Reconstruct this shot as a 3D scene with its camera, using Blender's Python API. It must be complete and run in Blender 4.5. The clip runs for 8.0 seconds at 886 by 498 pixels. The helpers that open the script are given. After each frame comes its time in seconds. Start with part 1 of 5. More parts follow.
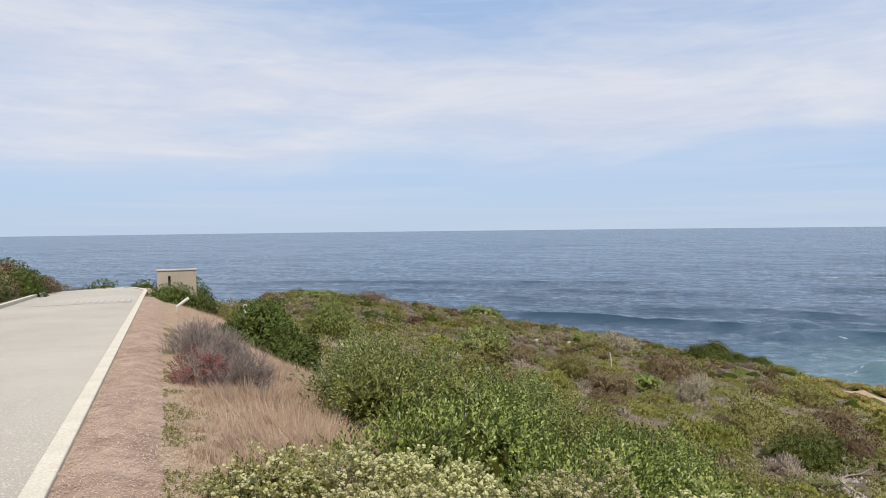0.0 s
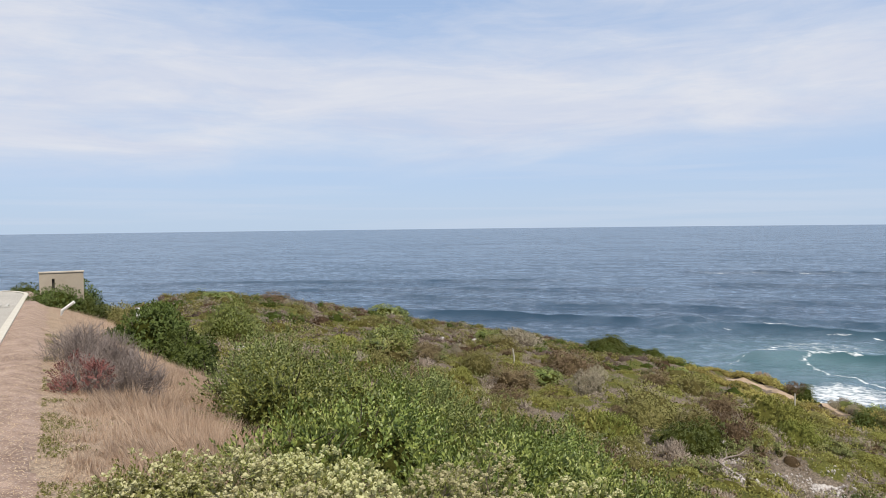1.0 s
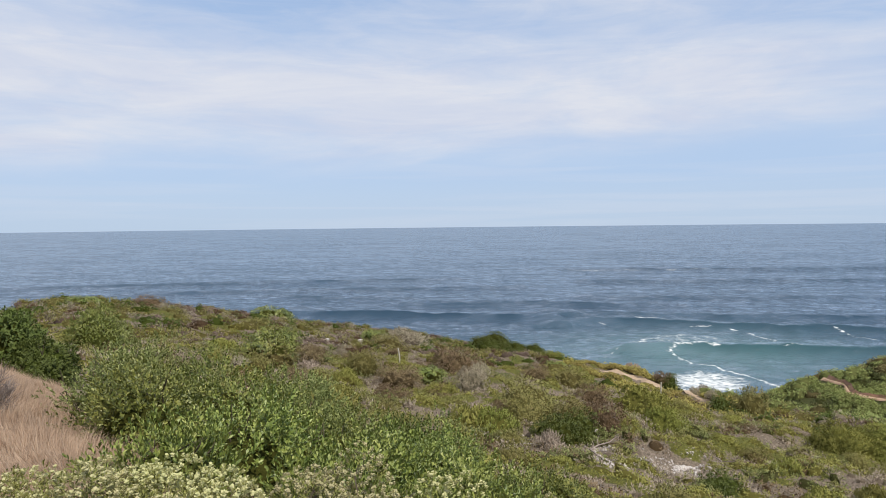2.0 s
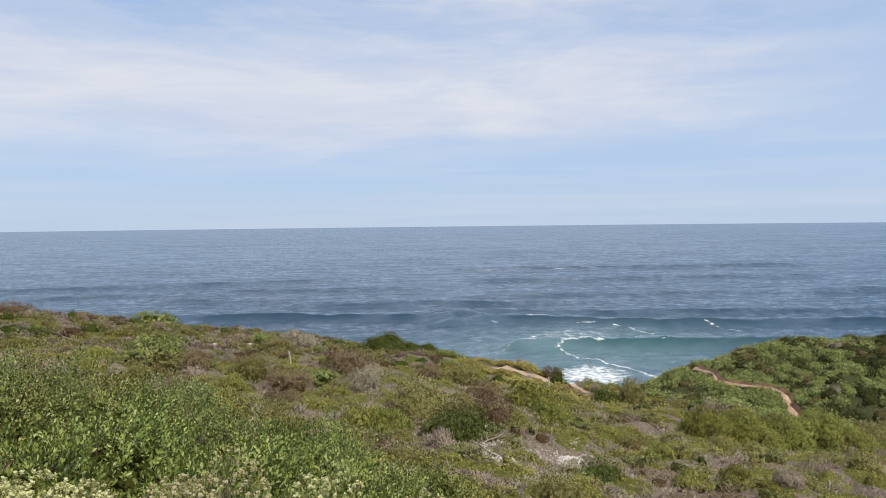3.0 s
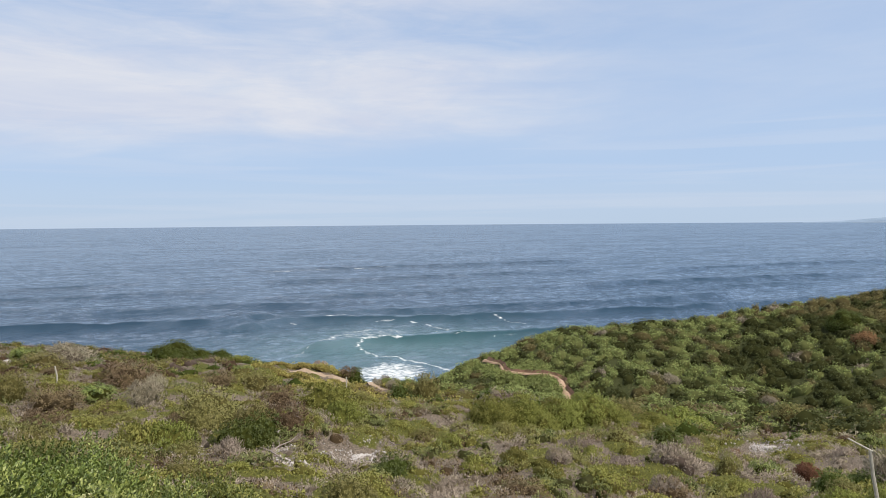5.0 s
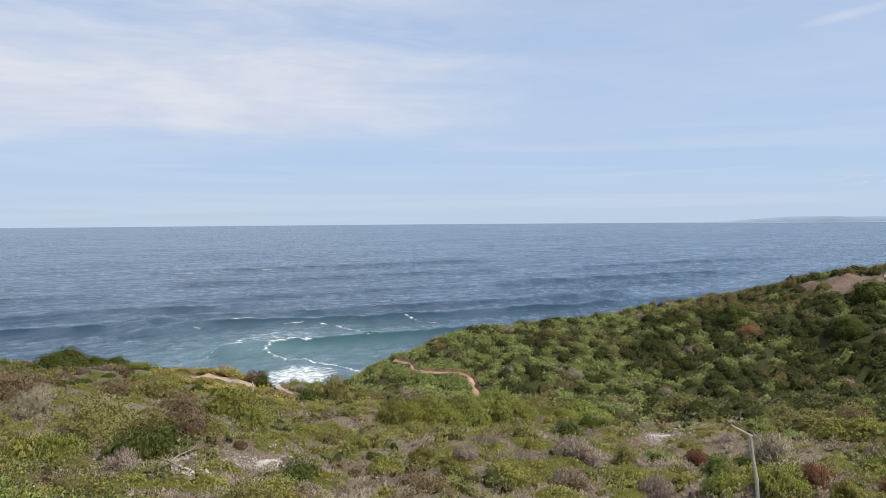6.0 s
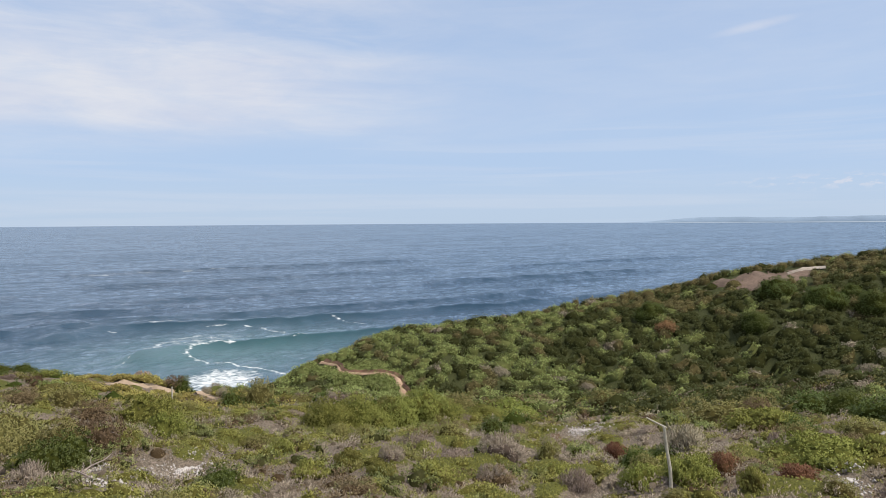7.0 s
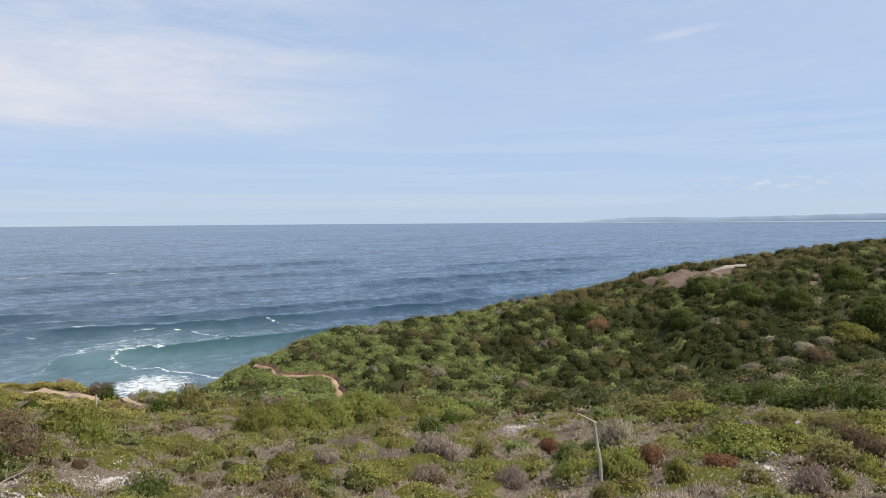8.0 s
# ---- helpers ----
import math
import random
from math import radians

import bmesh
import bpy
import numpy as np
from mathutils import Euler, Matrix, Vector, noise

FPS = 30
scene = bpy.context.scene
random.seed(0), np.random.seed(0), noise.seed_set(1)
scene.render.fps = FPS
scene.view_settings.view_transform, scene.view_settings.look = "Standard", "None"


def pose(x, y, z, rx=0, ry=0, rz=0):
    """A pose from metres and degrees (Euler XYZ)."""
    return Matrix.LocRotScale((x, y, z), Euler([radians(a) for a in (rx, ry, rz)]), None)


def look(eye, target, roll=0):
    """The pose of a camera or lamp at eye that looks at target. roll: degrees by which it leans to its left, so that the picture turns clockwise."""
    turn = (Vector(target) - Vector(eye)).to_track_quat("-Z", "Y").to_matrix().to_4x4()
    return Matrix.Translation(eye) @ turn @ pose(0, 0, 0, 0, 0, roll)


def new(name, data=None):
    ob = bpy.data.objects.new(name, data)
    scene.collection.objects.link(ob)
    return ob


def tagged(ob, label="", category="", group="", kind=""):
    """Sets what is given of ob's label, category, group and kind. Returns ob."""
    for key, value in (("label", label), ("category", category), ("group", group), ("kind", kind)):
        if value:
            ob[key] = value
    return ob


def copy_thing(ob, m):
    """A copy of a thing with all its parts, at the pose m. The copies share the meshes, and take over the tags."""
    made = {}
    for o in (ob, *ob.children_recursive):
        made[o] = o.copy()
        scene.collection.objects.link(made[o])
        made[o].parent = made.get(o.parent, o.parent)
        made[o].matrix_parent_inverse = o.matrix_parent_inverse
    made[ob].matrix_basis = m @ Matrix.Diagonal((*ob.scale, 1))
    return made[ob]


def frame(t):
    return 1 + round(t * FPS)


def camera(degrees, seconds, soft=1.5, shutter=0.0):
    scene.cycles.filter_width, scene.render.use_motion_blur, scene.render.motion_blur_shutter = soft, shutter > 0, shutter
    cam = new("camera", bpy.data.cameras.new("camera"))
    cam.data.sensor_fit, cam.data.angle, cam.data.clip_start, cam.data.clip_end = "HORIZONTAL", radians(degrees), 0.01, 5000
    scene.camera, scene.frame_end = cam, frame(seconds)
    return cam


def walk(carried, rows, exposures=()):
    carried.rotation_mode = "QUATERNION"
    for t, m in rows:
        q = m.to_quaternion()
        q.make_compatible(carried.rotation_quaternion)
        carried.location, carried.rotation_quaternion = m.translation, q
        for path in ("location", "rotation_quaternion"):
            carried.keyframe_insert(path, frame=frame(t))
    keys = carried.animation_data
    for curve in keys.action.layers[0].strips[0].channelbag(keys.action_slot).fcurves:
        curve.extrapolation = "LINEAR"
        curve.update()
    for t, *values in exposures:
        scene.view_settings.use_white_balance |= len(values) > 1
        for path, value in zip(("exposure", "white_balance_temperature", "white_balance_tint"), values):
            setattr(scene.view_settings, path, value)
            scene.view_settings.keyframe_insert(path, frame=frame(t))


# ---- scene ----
cam = camera(66.0, 8.0, 0.9)
EYE = 1.42
PATH = [  # seconds, x, y, z over the first eye, yaw, pitch, roll
    (0.0, 0.0, 0.0, 0.0, 0.0, -1.809, 0.659),
    (0.5, 0.059, -0.053, 0.005, -3.619, -1.89, 0.661),
    (1.0, 0.12, -0.111, 0.014, -7.755, -1.986, 0.667),
    (1.5, 0.187, -0.169, 0.025, -12.348, -2.07, 0.63),
    (2.0, 0.249, -0.22, 0.03, -17.202, -2.115, 0.636),
    (3.5, 0.421, -0.371, 0.039, -30.166, -2.223, 0.597),
    (4.0, 0.471, -0.431, 0.044, -34.329, -2.258, 0.53),
    (4.5, 0.514, -0.497, 0.047, -38.548, -2.293, 0.51),
    (6.0, 0.608, -0.704, 0.073, -50.148, -2.381, 0.436),
    (6.5, 0.623, -0.764, 0.077, -53.245, -2.401, 0.418),
    (7.0, 0.628, -0.815, 0.082, -56.179, -2.425, 0.369),
    (7.5, 0.63, -0.856, 0.091, -58.96, -2.432, 0.373),
    (8.0, 0.633, -0.895, 0.099, -61.466, -2.449, 0.391),
]
walk(cam, [(t, pose(x, y, EYE + z, 90 + p, r, w)) for t, x, y, z, w, p, r in PATH])

# ---- world, sun ----
SUN_EL, SUN_AZ = 58.0, 162.0   # azimuth clockwise from +y
scene.view_settings.exposure = 0.0
world = bpy.data.worlds.new("World")
scene.world = world
world.use_nodes = True


class Nodes:
    """Short hand for building a node tree."""
    def __init__(self, tree):
        self.t = tree
        tree.nodes.clear()

    def add(self, kind, **kw):
        n = self.t.nodes.new(kind)
        for k, v in kw.items():
            if k in n.inputs:
                n.inputs[k].default_value = v
            elif k == "sky_type":
                n.sky_type = v
            elif k == "sun_disc":
                n.sun_disc = v
            elif k == "attribute_name":
                n.attribute_name = v
        return n

    def link(self, a, b):
        self.t.links.new(a, b)

    def math(self, op, a, b=None, c=None, clamp=False):
        n = self.t.nodes.new("ShaderNodeMath")
        n.operation, n.use_clamp = op, clamp
        for i, v in enumerate((a, b, c)):
            if v is None:
                continue
            if isinstance(v, (int, float)):
                n.inputs[i].default_value = v
            else:
                self.link(v, n.inputs[i])
        return n.outputs[0]

    def ramp(self, fac, stops, interp="LINEAR"):
        n = self.t.nodes.new("ShaderNodeValToRGB")
        n.color_ramp.interpolation = interp
        e = n.color_ramp.elements
        while len(e) < len(stops):
            e.new(0.5)
        for el, (p, c) in zip(e, stops):
            el.position = p
            el.color = (c, c, c, 1) if isinstance(c, (int, float)) else (*c, 1)
        self.link(fac, n.inputs[0])
        return n.outputs[0]

    def mix(self, fac, a, b, blend="MIX"):
        n = self.t.nodes.new("ShaderNodeMix")
        n.data_type, n.blend_type = "RGBA", blend
        for s, v in ((n.inputs["Factor"], fac), (n.inputs[6], a), (n.inputs[7], b)):
            if isinstance(v, (int, float)):
                s.default_value = v
            elif isinstance(v, tuple):
                s.default_value = (*v, 1)
            else:
                self.link(v, s)
        return n.outputs[2]

    def noise(self, vec, scale, detail=4.0, rough=0.55, distort=0.0):
        n = self.t.nodes.new("ShaderNodeTexNoise")
        n.inputs["Scale"].default_value, n.inputs["Detail"].default_value = scale, detail
        n.inputs["Roughness"].default_value, n.inputs["Distortion"].default_value = rough, distort
        if vec is not None:
            self.link(vec, n.inputs["Vector"])
        return n.outputs[0]

    def mapped(self, vec, scale=(1, 1, 1), rot=(0, 0, 0), loc=(0, 0, 0)):
        n = self.t.nodes.new("ShaderNodeMapping")
        n.inputs["Scale"].default_value, n.inputs["Rotation"].default_value, n.inputs["Location"].default_value = scale, rot, loc
        self.link(vec, n.inputs["Vector"])
        return n.outputs[0]


def aniso(g, vec, turn, scale, loc=(0, 0, 0)):
    """Coordinates turned by an angle in degrees and then stretched."""
    return g.mapped(g.mapped(vec, (1, 1, 1), (0, 0, radians(turn))), scale, (0, 0, 0), loc)


def build_sky():
    g = Nodes(world.node_tree)
    sky = g.add("ShaderNodeTexSky", sky_type="NISHITA", sun_disc=False)
    sky.sun_elevation, sky.sun_rotation = radians(SUN_EL), radians(SUN_AZ)
    sky.air_density, sky.dust_density, sky.ozone_density = 1.0, 1.2, 1.5
    co = g.add("ShaderNodeTexCoord").outputs["Generated"]
    sep = g.add("ShaderNodeSeparateXYZ")
    g.link(co, sep.inputs[0])
    up = g.math("MAXIMUM", sep.outputs[2], 0.0)
    az = g.math("MULTIPLY", g.math("ARCTAN2", sep.outputs[0], sep.outputs[1]), 57.296)
    el = g.math("MULTIPLY", g.math("ARCSINE", up), 57.296)
    com = g.add("ShaderNodeCombineXYZ")
    g.link(az, com.inputs[0]), g.link(el, com.inputs[1])
    dome = com.outputs[0]

    def spot(a, b, wa, wb, lean=0.0):
        """A soft oval in the sky about azimuth a and height b, in degrees."""
        da = g.math("SUBTRACT", az, a)
        db = g.math("SUBTRACT", g.math("SUBTRACT", el, b), g.math("MULTIPLY", da, lean))
        q = g.math("ADD", g.math("POWER", g.math("ABSOLUTE", g.math("DIVIDE", da, wa)), 2.0), g.math("POWER", g.math("ABSOLUTE", g.math("DIVIDE", db, wb)), 2.0))
        return g.math("EXPONENT", g.math("MULTIPLY", q, -1.0))

    def fade(a, b, v):
        n = g.t.nodes.new("ShaderNodeMapRange")
        n.interpolation_type = "SMOOTHSTEP"
        g.link(v, n.inputs["Value"])
        n.inputs["From Min"].default_value, n.inputs["From Max"].default_value = a, b
        return n.outputs[0]

    # a high thin sheet in long streaks with a ragged lower edge, dissolving towards the south-west
    broad = g.noise(g.mapped(dome, (0.040, 0.17, 1), (0, 0, radians(-2)), (3.1, 0.4, 0)), 1.0, 6, 0.58, 0.7)
    fine = g.noise(g.mapped(dome, (0.13, 0.6, 1), (0, 0, radians(-2)), (0.7, 2.2, 0)), 1.0, 7, 0.64, 0.6)
    edge = g.math("ADD", g.math("SUBTRACT", el, g.math("MULTIPLY", az, 0.03)), g.math("MULTIPLY", g.math("SUBTRACT", broad, 0.5), 4.0))
    sheet = g.math("MULTIPLY", fade(3.0, 7.5, edge), g.math("SUBTRACT", 1.0, g.math("MULTIPLY", fade(40, 64, az), 0.72)))
    holes = g.math("ADD", g.math("MULTIPLY", spot(5, 18.5, 15, 3.6, 0.04), 0.75), g.math("MULTIPLY", spot(40, 15, 16, 1.6, -0.03), 0.45))
    more = g.math("ADD", g.math("MULTIPLY", spot(20, 10.5, 28, 3.2), 0.42), g.math("MULTIPLY", spot(-24, 12, 14, 7), 0.25))
    body = g.math("ADD", g.math("MULTIPLY", broad, 1.3), g.math("MULTIPLY", fine, 1.0))
    body = g.math("ADD", g.math("SUBTRACT", body, 0.47), g.math("SUBTRACT", more, holes))
    amount = g.math("MULTIPLY", g.math("MAXIMUM", g.math("MINIMUM", body, 1.0), 0.0), sheet)
    # faint bands low down, one thin wisp high up and a row of small far heaps
    low = g.math("MULTIPLY", g.ramp(g.noise(g.mapped(dome, (0.03, 0.9, 1), (0, 0, 0), (5.1, 1.2, 0)), 1.0, 5, 0.55, 0.5), [(0.45, 0.0), (0.62, 1.0)]), 0.22)
    wisp = g.math("MULTIPLY", spot(80.5, 14.2, 3.6, 0.42, 0.13), g.math("MULTIPLY", fine, 1.1))
    heaps = g.math("MULTIPLY", spot(87, 2.7, 6.5, 0.5), g.ramp(g.noise(g.mapped(dome, (0.9, 2.4, 1)), 1.0, 4, 0.6), [(0.5, 0.0), (0.62, 0.9)]))
    amount = g.math("MAXIMUM", amount, g.math("MAXIMUM", low, g.math("MAXIMUM", wisp, heaps)))
    haze = g.ramp(up, [(0.0, 0.85), (0.10, 0.80), (0.35, 0.65), (1.0, 0.4)])
    air = g.mix(g.ramp(up, [(0.0, 0.0), (0.07, 0.7), (0.3, 1.0)]), (5.5, 6.9, 8.8), (4.6, 6.25, 9.2))
    base = g.mix(haze, sky.outputs[0], air)
    # sunlit white wisps over lavender-grey undersides
    shade = g.noise(g.mapped(dome, (0.06, 0.40, 1), (0, 0, radians(-2)), (1.7, 0.3, 0)), 1.0, 6, 0.6, 0.6)
    cloud = g.mix(g.ramp(shade, [(0.36, 0.0), (0.62, 1.0)]), (6.4, 6.85, 8.1), (7.6, 7.75, 8.35))
    clear = g.mix(g.math("MULTIPLY", amount, 0.9), base, cloud)
    bg = g.add("ShaderNodeBackground", Strength=0.1)
    g.link(clear, bg.inputs[0])
    out = g.add("ShaderNodeOutputWorld")
    g.link(bg.outputs[0], out.inputs[0])


build_sky()
sun = new("sun", bpy.data.lights.new("sun", "SUN"))
sun.data.energy, sun.data.angle, sun.data.color = 4.5, radians(1.2), (1.0, 0.93, 0.82)
sa, se = radians(SUN_AZ), radians(SUN_EL)
sun.matrix_world = look((30 * math.sin(sa) * math.cos(se), 30 * math.cos(sa) * math.cos(se), 30 * math.sin(se)), (0, 0, 0))

# ---- materials ----


def material(name):
    m = bpy.data.materials.new(name)
    m.use_nodes = True
    g = Nodes(m.node_tree)
    out = g.add("ShaderNodeOutputMaterial")
    return m, g, out


def bump(g, height, strength, dist, bsdf):
    b = g.add("ShaderNodeBump", Strength=strength, Distance=dist)
    g.link(height, b.inputs["Height"])
    g.link(b.outputs[0], bsdf.inputs["Normal"])


def surface(name, dark, light, scale=4.0, rough=0.85, fine=60.0, bumpy=0.3, dist=0.01, speck=None, metal=0.0):
    """Two-scale mottled opaque surface in world-size units."""
    m, g, out = material(name)
    co = g.add("ShaderNodeTexCoord").outputs["Object"]
    a, b = g.noise(co, scale, 5, 0.6), g.noise(co, fine, 3, 0.6)
    col = g.mix(g.ramp(a, [(0.32, 0.0), (0.68, 1.0)]), dark, light)
    col = g.mix(g.math("MULTIPLY", g.ramp(b, [(0.35, 0.0), (0.65, 1.0)]), 0.45), col, tuple(0.55 * c for c in dark))
    if speck:
        v = g.noise(co, fine * 0.55, 2, 0.5)
        col = g.mix(g.ramp(v, [(0.60, 0.0), (0.68, 1.0)]), col, speck)
    p = g.add("ShaderNodeBsdfPrincipled", Roughness=rough, Metallic=metal)
    g.link(col, p.inputs["Base Color"])
    bump(g, g.math("ADD", a, b), bumpy, dist, p)
    g.link(p.outputs[0], out.inputs[0])
    return m


def leaf_material(name, stops, rough=0.5, through_light=0.3, gloss=0.35, grain=22.0, tone=1.0, vary=0.55):
    """Foliage: colour differs from leaf to leaf, within a clump and a little from plant to plant."""
    m, g, out = material(name)
    isl = g.add("ShaderNodeNewGeometry").outputs["Random Per Island"]
    co = g.add("ShaderNodeTexCoord").outputs["Object"]
    tex = g.noise(co, grain, 4, 0.65)
    spot = g.ramp(tex, [(0.33, 0.0), (0.67, 1.0)])
    n = len(stops)
    mean = [sum(c[i] for c in stops) / n for i in range(3)]
    stops = [tuple(tone * (1.12, 1.06, 1.03)[i] * (mean[i] + vary * (c[i] - mean[i])) for i in range(3)) for c in stops]
    clump = g.ramp(g.noise(co, grain / 7, 3, 0.6), [(0.35, 0.0), (0.65, 1.0)])
    fac = g.math("ADD", g.math("MULTIPLY", isl, 0.34), g.math("ADD", g.math("MULTIPLY", spot, 0.28), g.math("MULTIPLY", clump, 0.38)))
    col = g.ramp(fac, [(i / max(1, n - 1), c) for i, c in enumerate(stops)])
    rnd = g.add("ShaderNodeObjectInfo").outputs["Random"]
    hsv = g.add("ShaderNodeHueSaturation")
    g.link(g.math("MULTIPLY_ADD", rnd, 0.03, 0.485), hsv.inputs["Hue"])
    g.link(g.math("MULTIPLY_ADD", rnd, 0.35, 0.82), hsv.inputs["Value"])
    g.link(col, hsv.inputs["Color"])
    p = g.add("ShaderNodeBsdfPrincipled", Roughness=rough)
    p.inputs["Specular IOR Level"].default_value = gloss
    g.link(hsv.outputs[0], p.inputs["Base Color"])
    bump(g, tex, 0.6, 0.35 / grain, p)
    tr = g.add("ShaderNodeBsdfTranslucent")
    g.link(hsv.outputs[0], tr.inputs[0])
    mx = g.add("ShaderNodeMixShader", Fac=through_light)
    g.link(p.outputs[0], mx.inputs[1]), g.link(tr.outputs[0], mx.inputs[2])
    g.link(mx.outputs[0], out.inputs[0])
    return m


M_LEAF = leaf_material("broad_leaf", [(0.032, 0.05, 0.012), (0.122, 0.166, 0.035), (0.265, 0.31, 0.078), (0.45, 0.475, 0.175)], 0.4, 0.2, 0.5, tone=0.92, vary=1.1)
M_LEAF_DARK = leaf_material("dark_leaf", [(0.03, 0.05, 0.012), (0.08, 0.112, 0.026), (0.165, 0.20, 0.05)], 0.55, 0.3, 0.25, tone=0.95)
M_LEAF_GREY = leaf_material("grey_green_leaf", [(0.045, 0.066, 0.02), (0.13, 0.175, 0.05), (0.27, 0.32, 0.12), (0.52, 0.55, 0.31)], 0.6, 0.3, 0.25, vary=0.9)
M_MOSS = leaf_material("yellow_green_sprig", [(0.084, 0.094, 0.024), (0.22, 0.236, 0.064), (0.36, 0.366, 0.118), (0.175, 0.172, 0.05)], 0.8, 0.25, 0.1, tone=1.0, vary=0.42)
M_HEATH = leaf_material("mauve_grey_sprig", [(0.12, 0.098, 0.08), (0.25, 0.21, 0.178), (0.36, 0.312, 0.268), (0.125, 0.108, 0.06)], 0.85, 0.15, 0.1, tone=1.0, vary=0.75)
M_OLIVE = leaf_material("olive_sprig", [(0.07, 0.075, 0.022), (0.155, 0.162, 0.05), (0.255, 0.258, 0.098), (0.21, 0.155, 0.085)], 0.7, 0.3, 0.2, tone=1.08)
M_RUST = leaf_material("rusty_sprig", [(0.158, 0.079, 0.05), (0.232, 0.121, 0.07), (0.139, 0.121, 0.064)], 0.75, 0.25, 0.15)
M_SILVER = leaf_material("silver_sprig", [(0.187, 0.172, 0.121), (0.335, 0.311, 0.231), (0.454, 0.422, 0.331)], 0.85, 0.15, 0.1, tone=0.85)
M_HILL = leaf_material("hill_leaf", [(0.075, 0.108, 0.036), (0.158, 0.205, 0.066), (0.24, 0.288, 0.1), (0.235, 0.22, 0.115)], 0.7, 0.3, 0.15, 9.0, tone=1.15)
M_HILL_DARK = leaf_material("hill_dark_and_shaded_leaf", [(0.05, 0.07, 0.024), (0.096, 0.125, 0.045), (0.15, 0.178, 0.07)], 0.65, 0.3, 0.15, 9.0, tone=0.8)
M_HILL_OLIVE = leaf_material("hill_olive_leaf", [(0.121, 0.12, 0.046), (0.222, 0.21, 0.08), (0.301, 0.273, 0.144), (0.222, 0.158, 0.109)], 0.7, 0.3, 0.15, 9.0, tone=0.64)
# leaf colours scaled down, so that plant cores carry painted shade
def shade_core_material(name, stops, share=0.32, grain=16.0):
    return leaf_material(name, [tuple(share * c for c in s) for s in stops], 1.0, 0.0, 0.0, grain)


M_MOUND = leaf_material("fresh_green_sprig", [(0.075, 0.095, 0.022), (0.162, 0.188, 0.045), (0.255, 0.278, 0.08), (0.155, 0.15, 0.045)], 0.75, 0.25, 0.1, tone=1.06)
M_GRASS = leaf_material("short_green_grass", [(0.154, 0.162, 0.037), (0.297, 0.292, 0.079), (0.44, 0.416, 0.147), (0.33, 0.259, 0.116)], 0.8, 0.3, 0.1)
M_BROWN = leaf_material("brown_sprig", [(0.078, 0.055, 0.034), (0.148, 0.109, 0.068), (0.232, 0.18, 0.116), (0.122, 0.118, 0.044)], 0.8, 0.2, 0.1, tone=1.0)
M_RED = leaf_material("wine_red_leaf", [(0.144, 0.046, 0.05), (0.228, 0.078, 0.084), (0.156, 0.096, 0.072)], 0.6, 0.25, 0.3)
M_FLOWER = leaf_material("cream_flower", [(0.48, 0.48, 0.26), (0.62, 0.60, 0.38), (0.40, 0.43, 0.19), (0.70, 0.68, 0.46)], 0.8, 0.3, 0.1, tone=0.85)
M_FLOWER_LEAF = leaf_material("yellowish_small_leaf", [(0.11, 0.138, 0.039), (0.198, 0.22, 0.066), (0.308, 0.33, 0.121)], 0.7, 0.3, 0.15)
M_STRAW = leaf_material("straw_blade", [(0.455, 0.345, 0.24), (0.555, 0.435, 0.31), (0.635, 0.52, 0.39), (0.265, 0.185, 0.12)], 0.8, 0.4, 0.1, vary=1.3, tone=0.78)
M_TWIG = surface("grey_twig", (0.20, 0.158, 0.135), (0.37, 0.305, 0.27), 9, 0.9, 80, 0.3)
M_STEM = surface("brown_stem", (0.06, 0.045, 0.03), (0.13, 0.10, 0.07), 12, 0.9, 90, 0.4)
M_DIRT = surface("orange_dirt", (0.30, 0.19, 0.12), (0.52, 0.37, 0.25), 0.8, 0.95, 10, 0.5, 0.04)
M_TAN = surface("tan_dirt", (0.28, 0.20, 0.13), (0.46, 0.345, 0.245), 0.8, 0.95, 10, 0.5, 0.04)
M_BANK = surface("red_earth_bank", (0.10, 0.055, 0.035), (0.24, 0.135, 0.085), 0.9, 0.95, 7, 0.8, 0.1)
M_SHELF = surface("pale_brown_rock", (0.27, 0.22, 0.18), (0.44, 0.38, 0.32), 0.7, 0.95, 5, 0.8, 0.1)
M_SCAR = surface("bare_earth", (0.085, 0.055, 0.038), (0.22, 0.15, 0.108), 0.35, 0.95, 4, 0.6, 0.08)
M_ROAD = surface("concrete_road", (0.355, 0.325, 0.275), (0.465, 0.432, 0.375), 0.35, 0.88, 110, 0.35, 0.003, speck=(0.60, 0.565, 0.50))
M_KERB = surface("kerb_concrete", (0.53, 0.485, 0.395), (0.63, 0.585, 0.49), 2.5, 0.85, 70, 0.3, 0.003)
M_VERGE = surface("pink_gravel", (0.245, 0.162, 0.118), (0.48, 0.345, 0.268), 3.5, 0.95, 90, 1.0, 0.012, speck=(0.52, 0.42, 0.355))
M_WALL = surface("beige_plaster", (0.36, 0.30, 0.23), (0.43, 0.365, 0.285), 1.5, 0.9, 60, 0.2, 0.003)
M_CAP = surface("pale_coping", (0.48, 0.42, 0.34), (0.56, 0.50, 0.42), 3, 0.85, 60, 0.2, 0.003)
M_DARK = surface("dark_slot_colour", (0.03, 0.026, 0.022), (0.06, 0.05, 0.042), 6, 0.6, 60, 0.2)
M_WHITE = surface("white_paint", (0.70, 0.69, 0.66), (0.80, 0.79, 0.76), 5, 0.6, 70, 0.2, 0.002)
M_MARK = surface("worn_marking", (0.46, 0.435, 0.39), (0.56, 0.535, 0.485), 6, 0.8, 40, 0.2, 0.002)
M_WOOD = surface("weathered_wood", (0.42, 0.385, 0.32), (0.60, 0.565, 0.48), 8, 0.85, 70, 0.4, 0.004)
